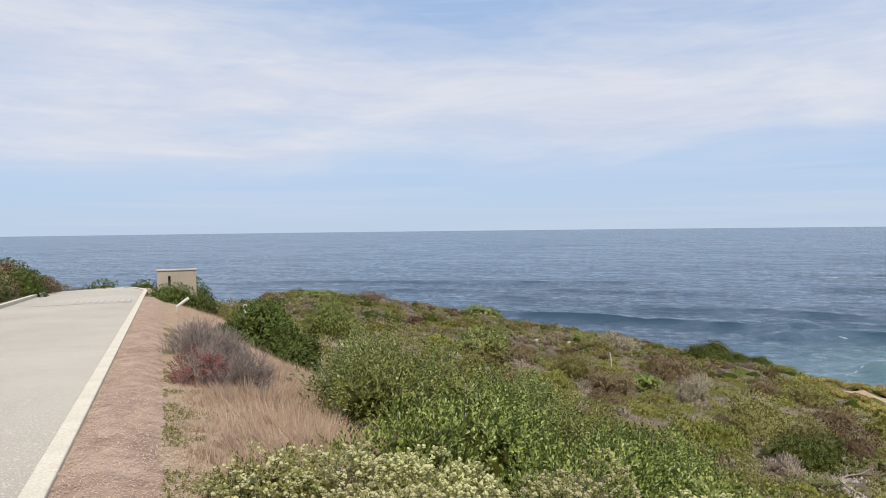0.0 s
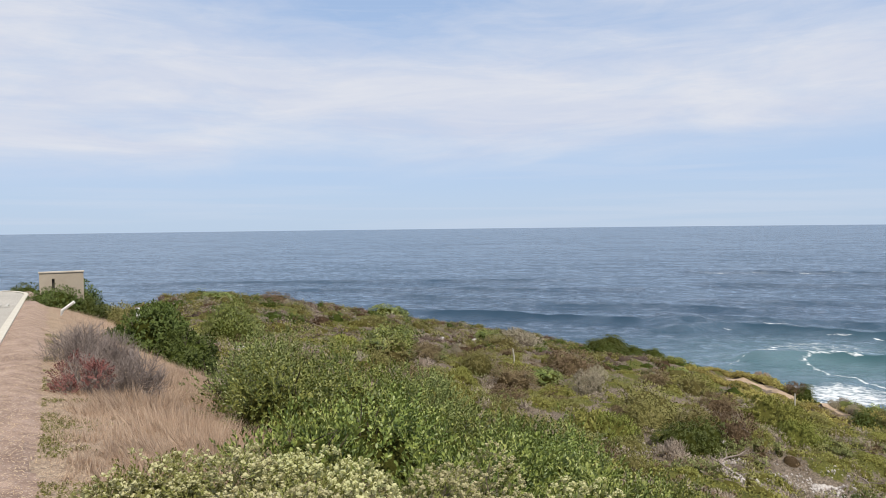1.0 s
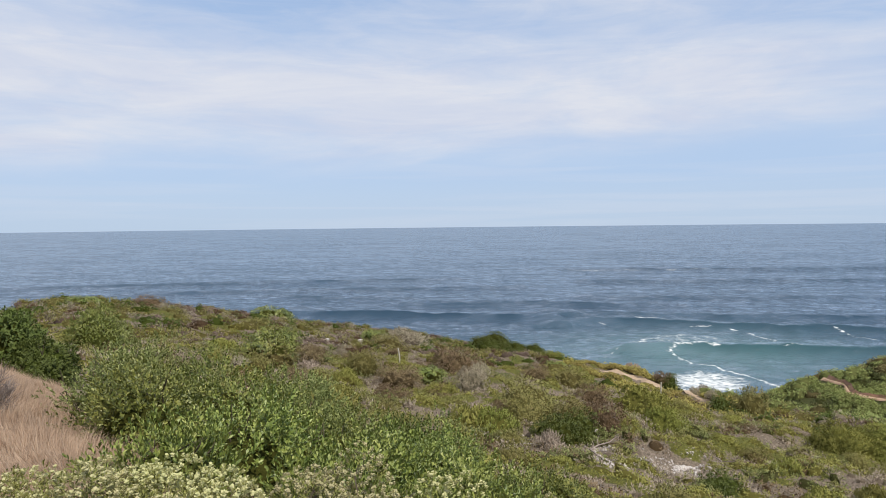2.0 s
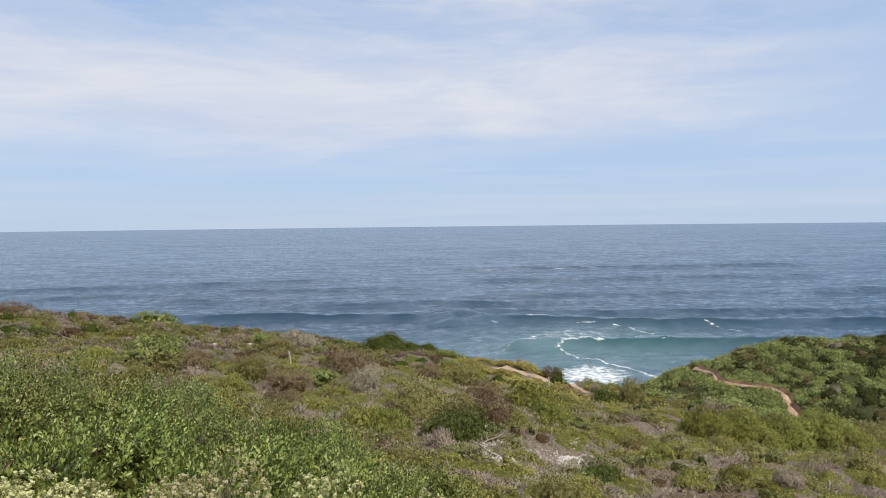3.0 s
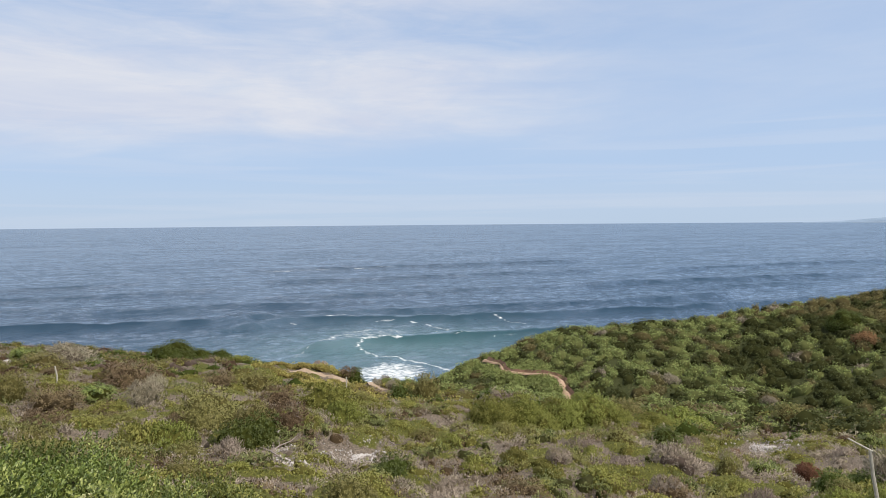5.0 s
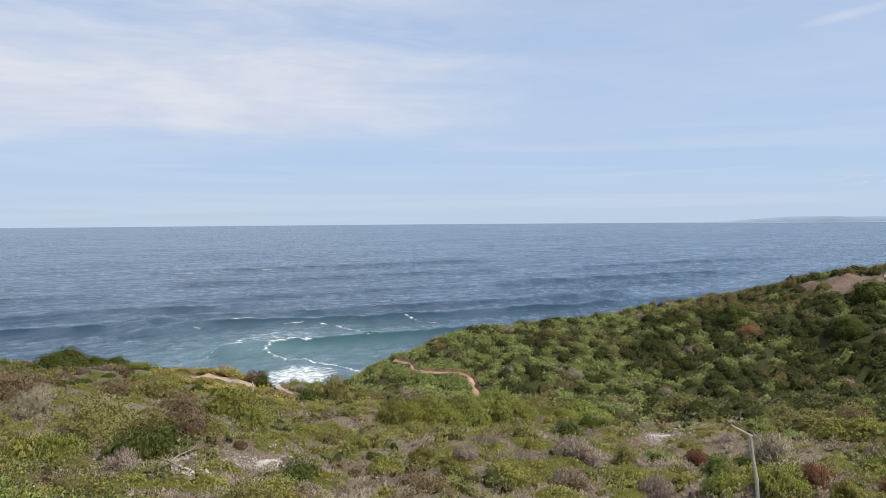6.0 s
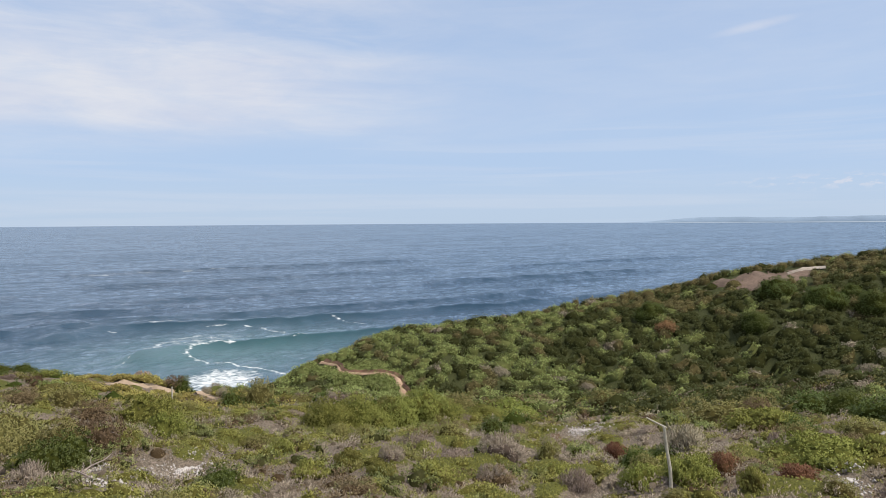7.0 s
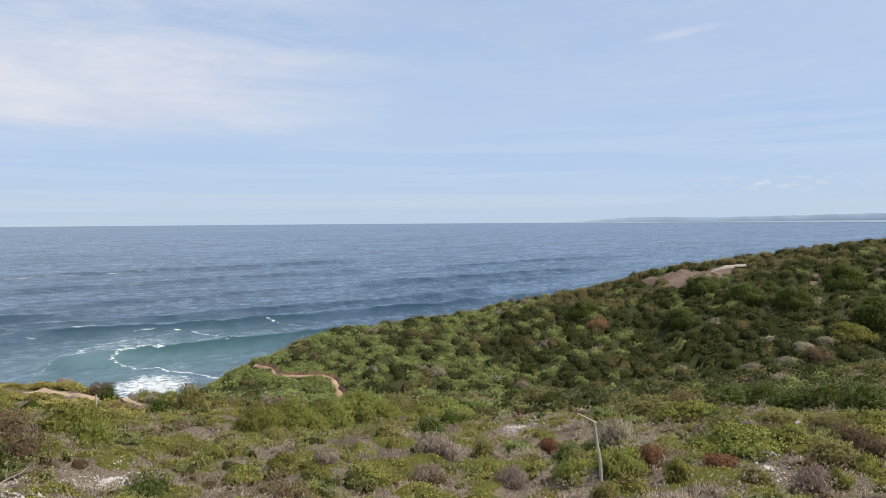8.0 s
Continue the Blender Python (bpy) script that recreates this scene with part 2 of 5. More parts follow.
M_STONE = surface("pale_stone", (0.40, 0.36, 0.335), (0.64, 0.60, 0.56), 3, 0.9, 30, 0.4, 0.01)


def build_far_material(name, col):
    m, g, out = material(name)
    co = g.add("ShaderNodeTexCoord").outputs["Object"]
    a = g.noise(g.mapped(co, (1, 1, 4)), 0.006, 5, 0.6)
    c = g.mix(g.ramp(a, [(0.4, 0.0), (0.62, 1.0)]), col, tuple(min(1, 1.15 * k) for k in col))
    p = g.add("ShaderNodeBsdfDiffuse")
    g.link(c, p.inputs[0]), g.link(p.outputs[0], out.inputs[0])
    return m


# the haze of the air is painted into these two base colours
M_FAR = build_far_material("haze_tinted_far_land", (0.23, 0.295, 0.375))
M_SAND = build_far_material("haze_tinted_far_sand", (0.26, 0.31, 0.36))


def build_sea_material():
    m, g, out = material("sea_water")
    co = g.add("ShaderNodeTexCoord").outputs["Object"]
    at = g.add("ShaderNodeAttribute", attribute_name="shallow").outputs["Fac"]
    fo = g.add("ShaderNodeAttribute", attribute_name="foam").outputs["Fac"]
    big = g.noise(aniso(g, co, 15, (0.35, 1.0, 1)), 0.012, 5, 0.6)
    deep = g.mix(big, (0.024, 0.049, 0.08), (0.037, 0.07, 0.108))
    col = g.mix(at, deep, (0.10, 0.18, 0.182))
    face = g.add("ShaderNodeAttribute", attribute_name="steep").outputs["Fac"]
    # darker colour painted on the shoreward swell faces, as their shade
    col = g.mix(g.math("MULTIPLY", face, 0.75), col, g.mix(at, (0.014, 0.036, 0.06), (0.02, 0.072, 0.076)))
    streak = g.noise(aniso(g, co, 15, (0.6, 1.3, 1)), 0.9, 7, 0.70, 1.0)
    mask = g.math("ADD", fo, g.math("MULTIPLY", g.math("SUBTRACT", streak, 0.5), 2.3))
    mask = g.ramp(mask, [(0.50, 0.0), (0.95, 0.9)])
    mask = g.math("MULTIPLY", mask, g.math("MULTIPLY_ADD", fo, 4.0, -0.75, clamp=True))
    col = g.mix(mask, col, (0.70, 0.72, 0.72))
    body = g.add("ShaderNodeBsdfDiffuse")
    g.link(col, body.inputs["Color"])
    shine = g.add("ShaderNodeBsdfGlossy", Roughness=0.12)
    shine.inputs["Color"].default_value = (0.90, 0.95, 1.0, 1)
    fres = g.add("ShaderNodeFresnel", IOR=1.33)
    chop = g.noise(aniso(g, co, 13, (0.8, 1.2, 1)), 1.5, 5, 0.68)
    mid = g.noise(aniso(g, co, 16, (0.7, 1.1, 1)), 0.42, 5, 0.65)
    swell = g.noise(aniso(g, co, 15, (0.3, 1.0, 1)), 0.10, 4, 0.6)
    b0 = g.add("ShaderNodeBump", Strength=1.0, Distance=1.1)
    g.link(swell, b0.inputs["Height"])
    b1 = g.add("ShaderNodeBump", Strength=1.0, Distance=0.4)
    g.link(mid, b1.inputs["Height"]), g.link(b0.outputs[0], b1.inputs["Normal"])
    b2 = g.add("ShaderNodeBump", Strength=1.0, Distance=0.14)
    g.link(chop, b2.inputs["Height"]), g.link(b1.outputs[0], b2.inputs["Normal"])
    g.link(b2.outputs[0], shine.inputs["Normal"]), g.link(b2.outputs[0], fres.inputs["Normal"])
    # a ruffled sea mirrors only part of the low sky; noise paints ripple sheen
    r1 = g.noise(aniso(g, co, 15, (0.4, 1.3, 1)), 0.02, 5, 0.65)
    r2 = g.noise(aniso(g, co, 24, (0.75, 1.15, 1)), 0.34, 5, 0.7)
    r3 = g.noise(aniso(g, co, 20, (0.75, 1.3, 1)), 0.95, 4, 0.7)
    r4 = g.noise(aniso(g, co, 22, (0.45, 1.3, 1)), 0.10, 5, 0.65)
    ripple_sheen = g.math("ADD", g.math("ADD", g.math("MULTIPLY", r1, 0.35), g.math("MULTIPLY", r2, 1.5)), g.math("ADD", g.math("MULTIPLY", r3, 0.85), g.math("MULTIPLY", r4, 0.8)))
    ripple_sheen = g.math("ADD", g.math("MULTIPLY", g.math("SUBTRACT", ripple_sheen, 1.75), 1.7), 1.06, clamp=False)
    refl = g.math("MINIMUM", g.math("MULTIPLY_ADD", fres.outputs[0], 0.84, 0.085), 0.54)
    gloss = g.math("MULTIPLY", g.math("MULTIPLY", refl, ripple_sheen, clamp=True), g.math("MULTIPLY_ADD", mask, -0.9, 1.0))
    # the same mask dulls the shoreward faces, a painted loss of sky reflection
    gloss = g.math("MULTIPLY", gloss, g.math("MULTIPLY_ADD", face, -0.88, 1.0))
    mx = g.add("ShaderNodeMixShader")
    g.link(gloss, mx.inputs[0]), g.link(body.outputs[0], mx.inputs[1]), g.link(shine.outputs[0], mx.inputs[2])
    g.link(mx.outputs[0], out.inputs[0])
    return m


M_SEA = build_sea_material()


def build_ground_material():
    """Sandy soil under mats of low growth: yellow-green cushions, grey-mauve heath, dark litter, straw by the verge."""
    m, g, out = material("scrub_ground")
    co = g.add("ShaderNodeTexCoord").outputs["Object"]
    a, b, c = g.noise(co, 0.5, 5, 0.65), g.noise(co, 2.3, 5, 0.68), g.noise(co, 17, 4, 0.7)
    read = lambda n: g.add("ShaderNodeAttribute", attribute_name=n).outputs["Fac"]
    fine = g.ramp(c, [(0.36, 0.0), (0.64, 1.0)])
    soil = g.mix(fine, (0.15, 0.115, 0.09), (0.37, 0.30, 0.245))
    heath = g.mix(fine, (0.06, 0.048, 0.033), (0.235, 0.188, 0.145))
    moss = g.mix(fine, (0.035, 0.04, 0.01), (0.145, 0.14, 0.03))
    scrub = g.mix(fine, (0.02, 0.024, 0.009), (0.065, 0.07, 0.024))
    low = g.mix(g.ramp(b, [(0.56, 0.0), (0.68, 1.0)]), heath, soil)
    low = g.mix(g.ramp(a, [(0.42, 0.0), (0.52, 1.0)]), low, heath)
    edge = g.math("ADD", read("mat"), g.math("MULTIPLY", g.math("SUBTRACT", b, 0.5), 0.9))
    col = g.mix(g.ramp(edge, [(0.48, 0.0), (0.56, 1.0)]), low, moss)
    col = g.mix(read("green"), col, scrub)
    col = g.mix(g.math("MULTIPLY", read("straw"), 0.95), col, g.mix(g.ramp(g.noise(co, 55, 5, 0.75), [(0.36, 0.0), (0.64, 1.0)]), (0.22, 0.16, 0.11), (0.44, 0.345, 0.26)))
    p = g.add("ShaderNodeBsdfPrincipled", Roughness=0.97)
    p.inputs["Specular IOR Level"].default_value = 0.15
    g.link(col, p.inputs["Base Color"])
    bump(g, g.math("ADD", g.math("MULTIPLY", b, 2.0), c), 0.9, 0.03, p)
    g.link(p.outputs[0], out.inputs[0])
    return m


M_GROUND = build_ground_material()

# ---- helpers for meshes ----


def arr_mesh(name, V, F, mat, smooth_faces=False, N=None):
    """A mesh from vertex and face arrays; every face has the same number of corners. N: a normal for each vertex."""
    V, F = np.asarray(V, np.float32), np.asarray(F, np.int32)
    me = bpy.data.meshes.new(name)
    me.vertices.add(len(V))
    me.vertices.foreach_set("co", V.ravel())
    me.loops.add(F.size)
    me.loops.foreach_set("vertex_index", F.ravel())
    me.polygons.add(len(F))
    me.polygons.foreach_set("loop_start", np.arange(0, F.size, F.shape[1], dtype=np.int32))
    if smooth_faces:
        me.polygons.foreach_set("use_smooth", np.ones(len(F), bool))
    me.update(calc_edges=True)
    if N is not None:
        me.polygons.foreach_set("use_smooth", np.ones(len(F), bool))
        own = me.attributes.new("custom_normal", "FLOAT_VECTOR", "POINT")
        own.data.foreach_set("vector", np.asarray(N, np.float32).ravel())
    me.materials.append(mat)
    return me


def part(name, bm, mat, parent=None, label=""):
    """Links a bmesh, or a mesh, as one object under a thing or a part."""
    if isinstance(bm, bmesh.types.BMesh):
        me = bpy.data.meshes.new(name)
        bm.to_mesh(me)
        bm.free()
        me.materials.append(mat)
    else:
        me = bm
    ob = new(name, me)
    if parent is not None:
        ob.parent = parent
    return tagged(ob, label)


def attribute(me, name, values):
    a = me.attributes.new(name, "FLOAT", "POINT")
    a.data.foreach_set("value", np.asarray(values, np.float32).ravel())


def box_bm(sx, sy, sz, bevel=0.01, centre=(0, 0, 0)):
    bm = bmesh.new()
    bmesh.ops.create_cube(bm, size=1, matrix=Matrix.Translation(centre) @ Matrix.Diagonal((sx, sy, sz, 1)))
    if bevel:
        bmesh.ops.bevel(bm, geom=bm.edges[:], offset=bevel, segments=2, affect="EDGES", profile=0.5)
    return bm


def tubes(paths, sides=5):
    """Tapered tubes along paths of (x, y, z, radius), joined into vertex and face arrays."""
    V, F, base = [], [], 0
    for P in paths:
        P = np.asarray(P, float)
        n = len(P)
        d = np.gradient(P[:, :3], axis=0)
        d /= np.linalg.norm(d, axis=1)[:, None] + 1e-9
        ref = np.where(np.abs(d[:, 2:3]) > 0.9, np.array([[1.0, 0, 0]]), np.array([[0, 0, 1.0]]))
        a = np.cross(d, ref)
        a /= np.linalg.norm(a, axis=1)[:, None]
        b = np.cross(d, a)
        th = np.arange(sides) * 2 * math.pi / sides
        ring = P[:, None, :3] + P[:, None, 3:4] * (np.cos(th)[None, :, None] * a[:, None] + np.sin(th)[None, :, None] * b[:, None])
        V.append(ring.reshape(-1, 3))
        i, j = np.meshgrid(np.arange(n - 1), np.arange(sides), indexing="ij")
        k = (j + 1) % sides
        F.append((base + np.stack([i * sides + j, i * sides + k, (i + 1) * sides + k, (i + 1) * sides + j], -1)).reshape(-1, 4))
        base += n * sides
    return np.concatenate(V), np.concatenate(F)


def unit(a):
    return a / (np.linalg.norm(a, axis=-1, keepdims=True) + 1e-9)


def leaves(P, A, n, L, W, slen, spread, r, fold=0.12, full=False, upright=0.0, soft=0.6):
    """Leaves set spirally on shoots at P with axes A. Returns vertex, face and normal arrays;
    soft: how far a leaf's shading follows the rounded mass that it belongs to."""
    m = len(P)
    ref = np.where(np.abs(A[:, 2:3]) > 0.9, np.array([[1.0, 0, 0]]), np.array([[0, 0, 1.0]]))
    T = unit(np.cross(A, ref))
    B = np.cross(A, T)
    i = np.arange(n)[None, :]
    ph = 2.4 * i + r.uniform(0, 6.28, (m, 1)) + r.normal(0, 0.25, (m, n))
    s = spread * (1 - 0.55 * i / n) + r.normal(0, 0.18, (m, n))
    side = np.cos(ph)[..., None] * T[:, None] + np.sin(ph)[..., None] * B[:, None]
    D = unit(np.cos(s)[..., None] * A[:, None] + np.sin(s)[..., None] * side + np.array([0, 0, upright]))
    N = unit(A[:, None] - (A[:, None] * D).sum(-1, keepdims=True) * D + 0.10 * r.normal(0, 1, (m, n, 3)))
    X = unit(np.cross(D, N))
    O = P[:, None] + A[:, None] * (slen * (i / n))[..., None]
    sc = r.uniform(0.7, 1.15, (m, n, 1))
    l, w = L * sc, W * sc
    if full:
        v = [O, O + D * l * .32 + X * w * .30 + N * fold * w, O + D * l * .70 + X * w * .5 + N * fold * 1.6 * w,
             O + D * l - N * fold * .8 * w, O + D * l * .70 - X * w * .5 + N * fold * 1.6 * w, O + D * l * .32 - X * w * .30 + N * fold * w]
        V = np.stack(v, 2).reshape(-1, 3)
        b = (np.arange(m * n) * 6)[:, None]
        F = np.concatenate([b + np.array([[0, 1, 2, 3]]), b + np.array([[0, 3, 4, 5]])])
    elif full is None:
        v = [O + X * w * .12, O + D * l * .72 + X * w * .62 + N * fold * w, O + D * l * .95 - X * w * .45 + N * fold * w]
        V = np.stack(v, 2).reshape(-1, 3)
        F = (np.arange(m * n) * 3)[:, None] + np.array([[0, 1, 2]])
    else:
        v = [O, O + D * l * .58 + X * w * .5 + N * fold * w * 2, O + D * l, O + D * l * .58 - X * w * .5 + N * fold * w * 2]
        V = np.stack(v, 2).reshape(-1, 3)
        F = (np.arange(m * n) * 4)[:, None] + np.array([[0, 1, 2, 3]])
    per = len(V) // (m * n)
    mass = np.repeat(A, n, axis=0)
    own = unit(np.cross(V[F[:, 1]] - V[F[:, 0]], V[F[:, 2]] - V[F[:, 0]]))
    of = F[:, 0] // per
    turned = (own * mass[of]).sum(1) < 0
    F = np.where(turned[:, None], F[:, ::-1], F)
    own = np.where(turned[:, None], -own, own)
    face = np.zeros((m * n, 3))
    face[of] = own
    return V, F, np.repeat(unit(soft * mass + (1 - soft) * face), per, axis=0)


def lobes(r, k):
    d = r.normal(0, 1, (k, 3))
    d[:, 2] = np.abs(d[:, 2]) * 0.8
    return unit(d) * r.uniform(0.82, 1.05, (k, 1))


def dome_shoots(r, count, a, b, h, bumps=9, rough=0.25, shell=(0.72, 1.0), up=0.45, floor=0.05, lb=None):
    """Shoot places and axes over a half dome made of rounded clumps."""
    lb = lobes(r, bumps) if lb is None else lb
    q = r.normal(0, 1, (count, 3))
    q[:, 2] += 0.35
    q = unit(q)
    c = lb[r.integers(0, bumps, count)]
    k = rough * (shell[0] + (shell[1] - shell[0]) * np.sqrt(r.uniform(0, 1, count)))[:, None]
    D = c * (1 - rough) + q * k
    low = D[:, 2] < 0
    D[low, 2] *= -0.4
    P = D * np.array([a, b, h])
    P[:, 2] = np.maximum(P[:, 2], floor * h)
    A = unit(q + 0.5 * c + np.array([0, 0, up]) + r.normal(0, 0.2, (count, 3)))
    return P, A


def clump_core(lb, rough, dims, rings=5, spokes=12, shrink=0.9):
    """Lumpy closed mounds that fill shrubs, coloured dark as their shaded inside: lb (m, K, 3) clump centres on the
    unit dome, dims (m, 3).
    """
    m = len(lb)
    el = np.radians(np.linspace(-4, 82, rings))
    az = np.arange(spokes) * 2 * math.pi / spokes
    E, Z = np.meshgrid(el, az, indexing="ij")
    d = np.stack([np.cos(E) * np.cos(Z), np.cos(E) * np.sin(Z), np.sin(E)], -1).reshape(-1, 3)
    c = lb * (1 - rough)
    dot = np.einsum("vk,mlk->mvl", d, c)
    disc = dot ** 2 - (c ** 2).sum(-1)[:, None] + rough ** 2
    t = np.where(disc > 0, dot + np.sqrt(np.maximum(disc, 0)), 0.0)
    rad = np.maximum(t.max(-1), 0.55) * shrink
    V = d[None] * rad[..., None] * dims[:, None]
    V[:, :spokes, 2] -= 0.9 * dims[:, None, 2]      # a skirt into the soil
    top = np.stack([0 * dims[:, 0], 0 * dims[:, 0], dims[:, 2] * rad[:, -spokes:].mean(1) * 1.0], -1)[:, None]
    V = np.concatenate([V, top], 1)
    i, j = np.meshgrid(np.arange(rings - 1), np.arange(spokes), indexing="ij")
    k = (j + 1) % spokes
    F = np.stack([i * spokes + j, i * spokes + k, (i + 1) * spokes + k, (i + 1) * spokes + j], -1).reshape(-1, 4)
    cap = np.array([[(rings - 1) * spokes + q, (rings - 1) * spokes + (q + 1) % spokes, (rings - 1) * spokes + (q + 2) % spokes, rings * spokes] for q in range(0, spokes, 2)])
    F = np.concatenate([F, cap])
    n = V.shape[1]
    return V, (np.arange(m) * n)[:, None, None] + F[None]


def branch_paths(r, count, a, b, h, radius=0.02, forks=2):
    out = []
    for _ in range(count):
        d = r.normal(0, 1, 3)
        d[2] = abs(d[2]) + 0.4
        d /= np.linalg.norm(d)
        tip = d * np.array([a, b, h]) * r.uniform(0.55, 0.8)
        mid = tip * 0.5 + r.normal(0, 0.06, 3) * np.array([a, b, 0.3 * h])
        t = np.linspace(0, 1, 6)[:, None]
        p = (1 - t) ** 2 * 0 + 2 * t * (1 - t) * mid + t * t * tip
        p[0, 2] = -0.05
        out.append(np.c_[p, radius * (1 - 0.8 * t)])
        for _ in range(forks):
            s = p[r.integers(2, 5)]
            e = s + unit(r.normal(0, 1, 3) + 1.5 * d) * 0.35 * h
            tt = np.linspace(0, 1, 4)[:, None]
            q = s + (e - s) * tt + r.normal(0, 0.01, (4, 3))
            q[0] = s
            out.append(np.c_[q, radius * 0.45 * (1 - 0.7 * tt)])
    return out


# ---- terrain ----
CA, SA = math.cos(radians(23.5)), math.sin(radians(23.5))
SEA = -24.4
PROFILE_V = [-60, -4, 0.3, 1.3, 2.0, 3.5, 6.5, 10, 16, 20, 26, 32, 36, 45, 61, 80, 120]
PROFILE_Z = [0, 0, 0, -.36, -.75, -1.45, -2.7, -4.0, -5.8, -6.9, -7.7, -8.8, -9.9, -11.9, -14.3, -17.4, -22.4]
COAST = [(-300, 20), (-140, 30), (-70, 50), (-36, 78), (-15, 85), (5, 101), (27, 97), (37, 80), (38.5, 64), (39.5, 55), (43, 47)]
RIDGE = [(46, 53, -17.2), (53, 51, -14.6), (64, 48, -11.9), (71, 46, -12.0), (80, 41, -11.7), (89, 32.5, -9.9), (95, 25, -8.2), (99.5, 17.5, -6.0),
         (105, 7, -4.3), (108, 0, -3.2), (111, -10, -2.0), (114, -30, 0.4), (112, -90, 3), (60, -300, 6)]


def smooth(a, b, x):
    t = np.clip((x - a) / (b - a), 0, 1)
    return t * t * (3 - 2 * t)


def polyline(x, y, P):
    """Distance to a polyline, the side (positive: right of its run) and its height there."""
    best, side, h = np.full(np.shape(x), 1e9), np.zeros(np.shape(x)), np.zeros(np.shape(x))
    for a, b in zip(P, P[1:]):
        dx, dy = b[0] - a[0], b[1] - a[1]
        t = np.clip(((x - a[0]) * dx + (y - a[1]) * dy) / (dx * dx + dy * dy), 0, 1)
        d = np.hypot(x - a[0] - t * dx, y - a[1] - t * dy)
        s = np.sign((x - a[0]) * dy - (y - a[1]) * dx)
        m = d < best
        best, side = np.where(m, d, best), np.where(m, s, side)
        if len(a) > 2:
            h = np.where(m, a[2] + t * (b[2] - a[2]), h)
    return best, side, h


def wobble(x, y, size, seed=0):
    """Smooth random relief, about -1 to 1, with features of that size."""
    k, s = 2 * math.pi / size, seed * 1.7
    return (np.sin(k * (0.9 * x + 0.43 * y) + s + 1.3 * np.sin(k * 0.61 * (0.3 * x - y) + 2 * s)) * 0.5
            + np.sin(k * (-0.5 * x + 0.87 * y) * 1.37 + 2.1 * s + 1.1 * np.sin(k * 0.77 * (x + 0.2 * y) + s)) * 0.5)


STONE_PATCHES = ((9.1, 21.9, 0.9), (14.7, 19.2, 0.95), (10.9, 17.8, 0.6), (11.9, 20.6, 0.6), (34.7, 13.2, 1.3), (23.8, 0.3, 0.6))


def stony(x, y):
    """1 on the bare stony patches, 0 away from them."""
    f = np.zeros(np.shape(x))
    for cx, cy, cr in STONE_PATCHES:
        f = np.maximum(f, 1 - smooth(0.6 * cr, cr + 0.35, np.hypot((x - cx) / 1.15, (y - cy) / 0.75) + 0.4 * wobble(x, y, 0.9, 17)))
    return f


def mats(x, y):
    """Where low cushions spread over the slope: 0 between them, 1 on them."""
    f = 0.55 * wobble(x, y, 4.6, 41) + 0.45 * wobble(x, y, 2.5, 42) + 0.35 * wobble(x, y, 15, 43)
    return smooth(-0.25, 0.65, f) * (1 - stony(x, y))


def terrain(x, y):
    x, y = np.asarray(x, float), np.asarray(y, float)
    u, v = CA * y - SA * x, CA * x + SA * y
    z = sum(np.interp(v + o, PROFILE_V, PROFILE_Z) for o in (-1.2, -.6, 0, .6, 1.2)) / 5
    z = z + 0.04
    flat = 1 - smooth(2, 18, v)
    z = z - (0.036 * np.clip(u, -40, 400) + 0.08 * np.clip(u - 33, 0, 60)) * flat
    z = z + 0.11 * np.clip(-u - 2, 0, 40) * smooth(8, 25, v)
    z = z + 0.22 * np.clip(-v - 3.9, 0, 3) * smooth(-2, 6, u) * (1 - smooth(34, 42, u))
    z = z + (0.18 * wobble(x, y, 5.5, 1) + 0.3 * wobble(x, y, 14, 2)) * smooth(6, 22, v) + 0.03 * wobble(x, y, 1.3, 3) * smooth(0.3, 1.5, v) + 0.32 * mats(x, y) * smooth(5, 9, v)
    z = z - 0.2 * smooth(-4.4, -4.0, v) * (1 - smooth(-0.9, -0.5, v)) * (1 - smooth(40, 46, u))
    z = z - 0.2 * np.exp(-(((x - 37.5) / 5.5) ** 2 + ((y - 49) / 10) ** 2))
    z = z - 0.65 * np.exp(-(((x - 42) / 4) ** 2 + ((y - 50) / 9) ** 2))
    z = z + 0.45 * np.exp(-(((x - 36) / 3.5) ** 2 + ((y - 58.5) / 4) ** 2))
    z = z + 0.5 * np.exp(-(((x - 33) / 5) ** 2 + ((y - 59.5) / 6) ** 2)) - 0.7 * np.exp(-(((x - 47) / 4) ** 2 + ((y - 34) / 4) ** 2))
    z = z + 0.6 * np.exp(-(((x - 37.4) / 2.0) ** 2 + ((y - 54.8) / 3) ** 2))
    d, s, _ = polyline(x, y, COAST)
    out = np.where(s < 0, d, -d) + 1.5 * wobble(x, y, 19, 4)
    z = z - 0.12 * np.clip(out + 4, 0, None) ** 1.5
    d, s, h = polyline(x, y, RIDGE)
    front = h - 0.17 * np.maximum(d - 2, 0) - 0.0008 * d * d
    hill = np.where(s > 0, front, h - 0.45 * np.maximum(d - 2, 0)) + 0.4 * wobble(x, y, 17, 5) * smooth(3, 12, d) + 0.25 * wobble(x, y, 7, 6)
    hill = np.maximum(hill, -60)
    m = np.maximum(z, hill)
    z = m + 1.2 * np.log(np.exp((z - m) / 1.2) + np.exp((hill - m) / 1.2))
    return np.maximum(z, SEA - 6)


def tz(x, y):
    return float(terrain(np.array([x]), np.array([y]))[0])


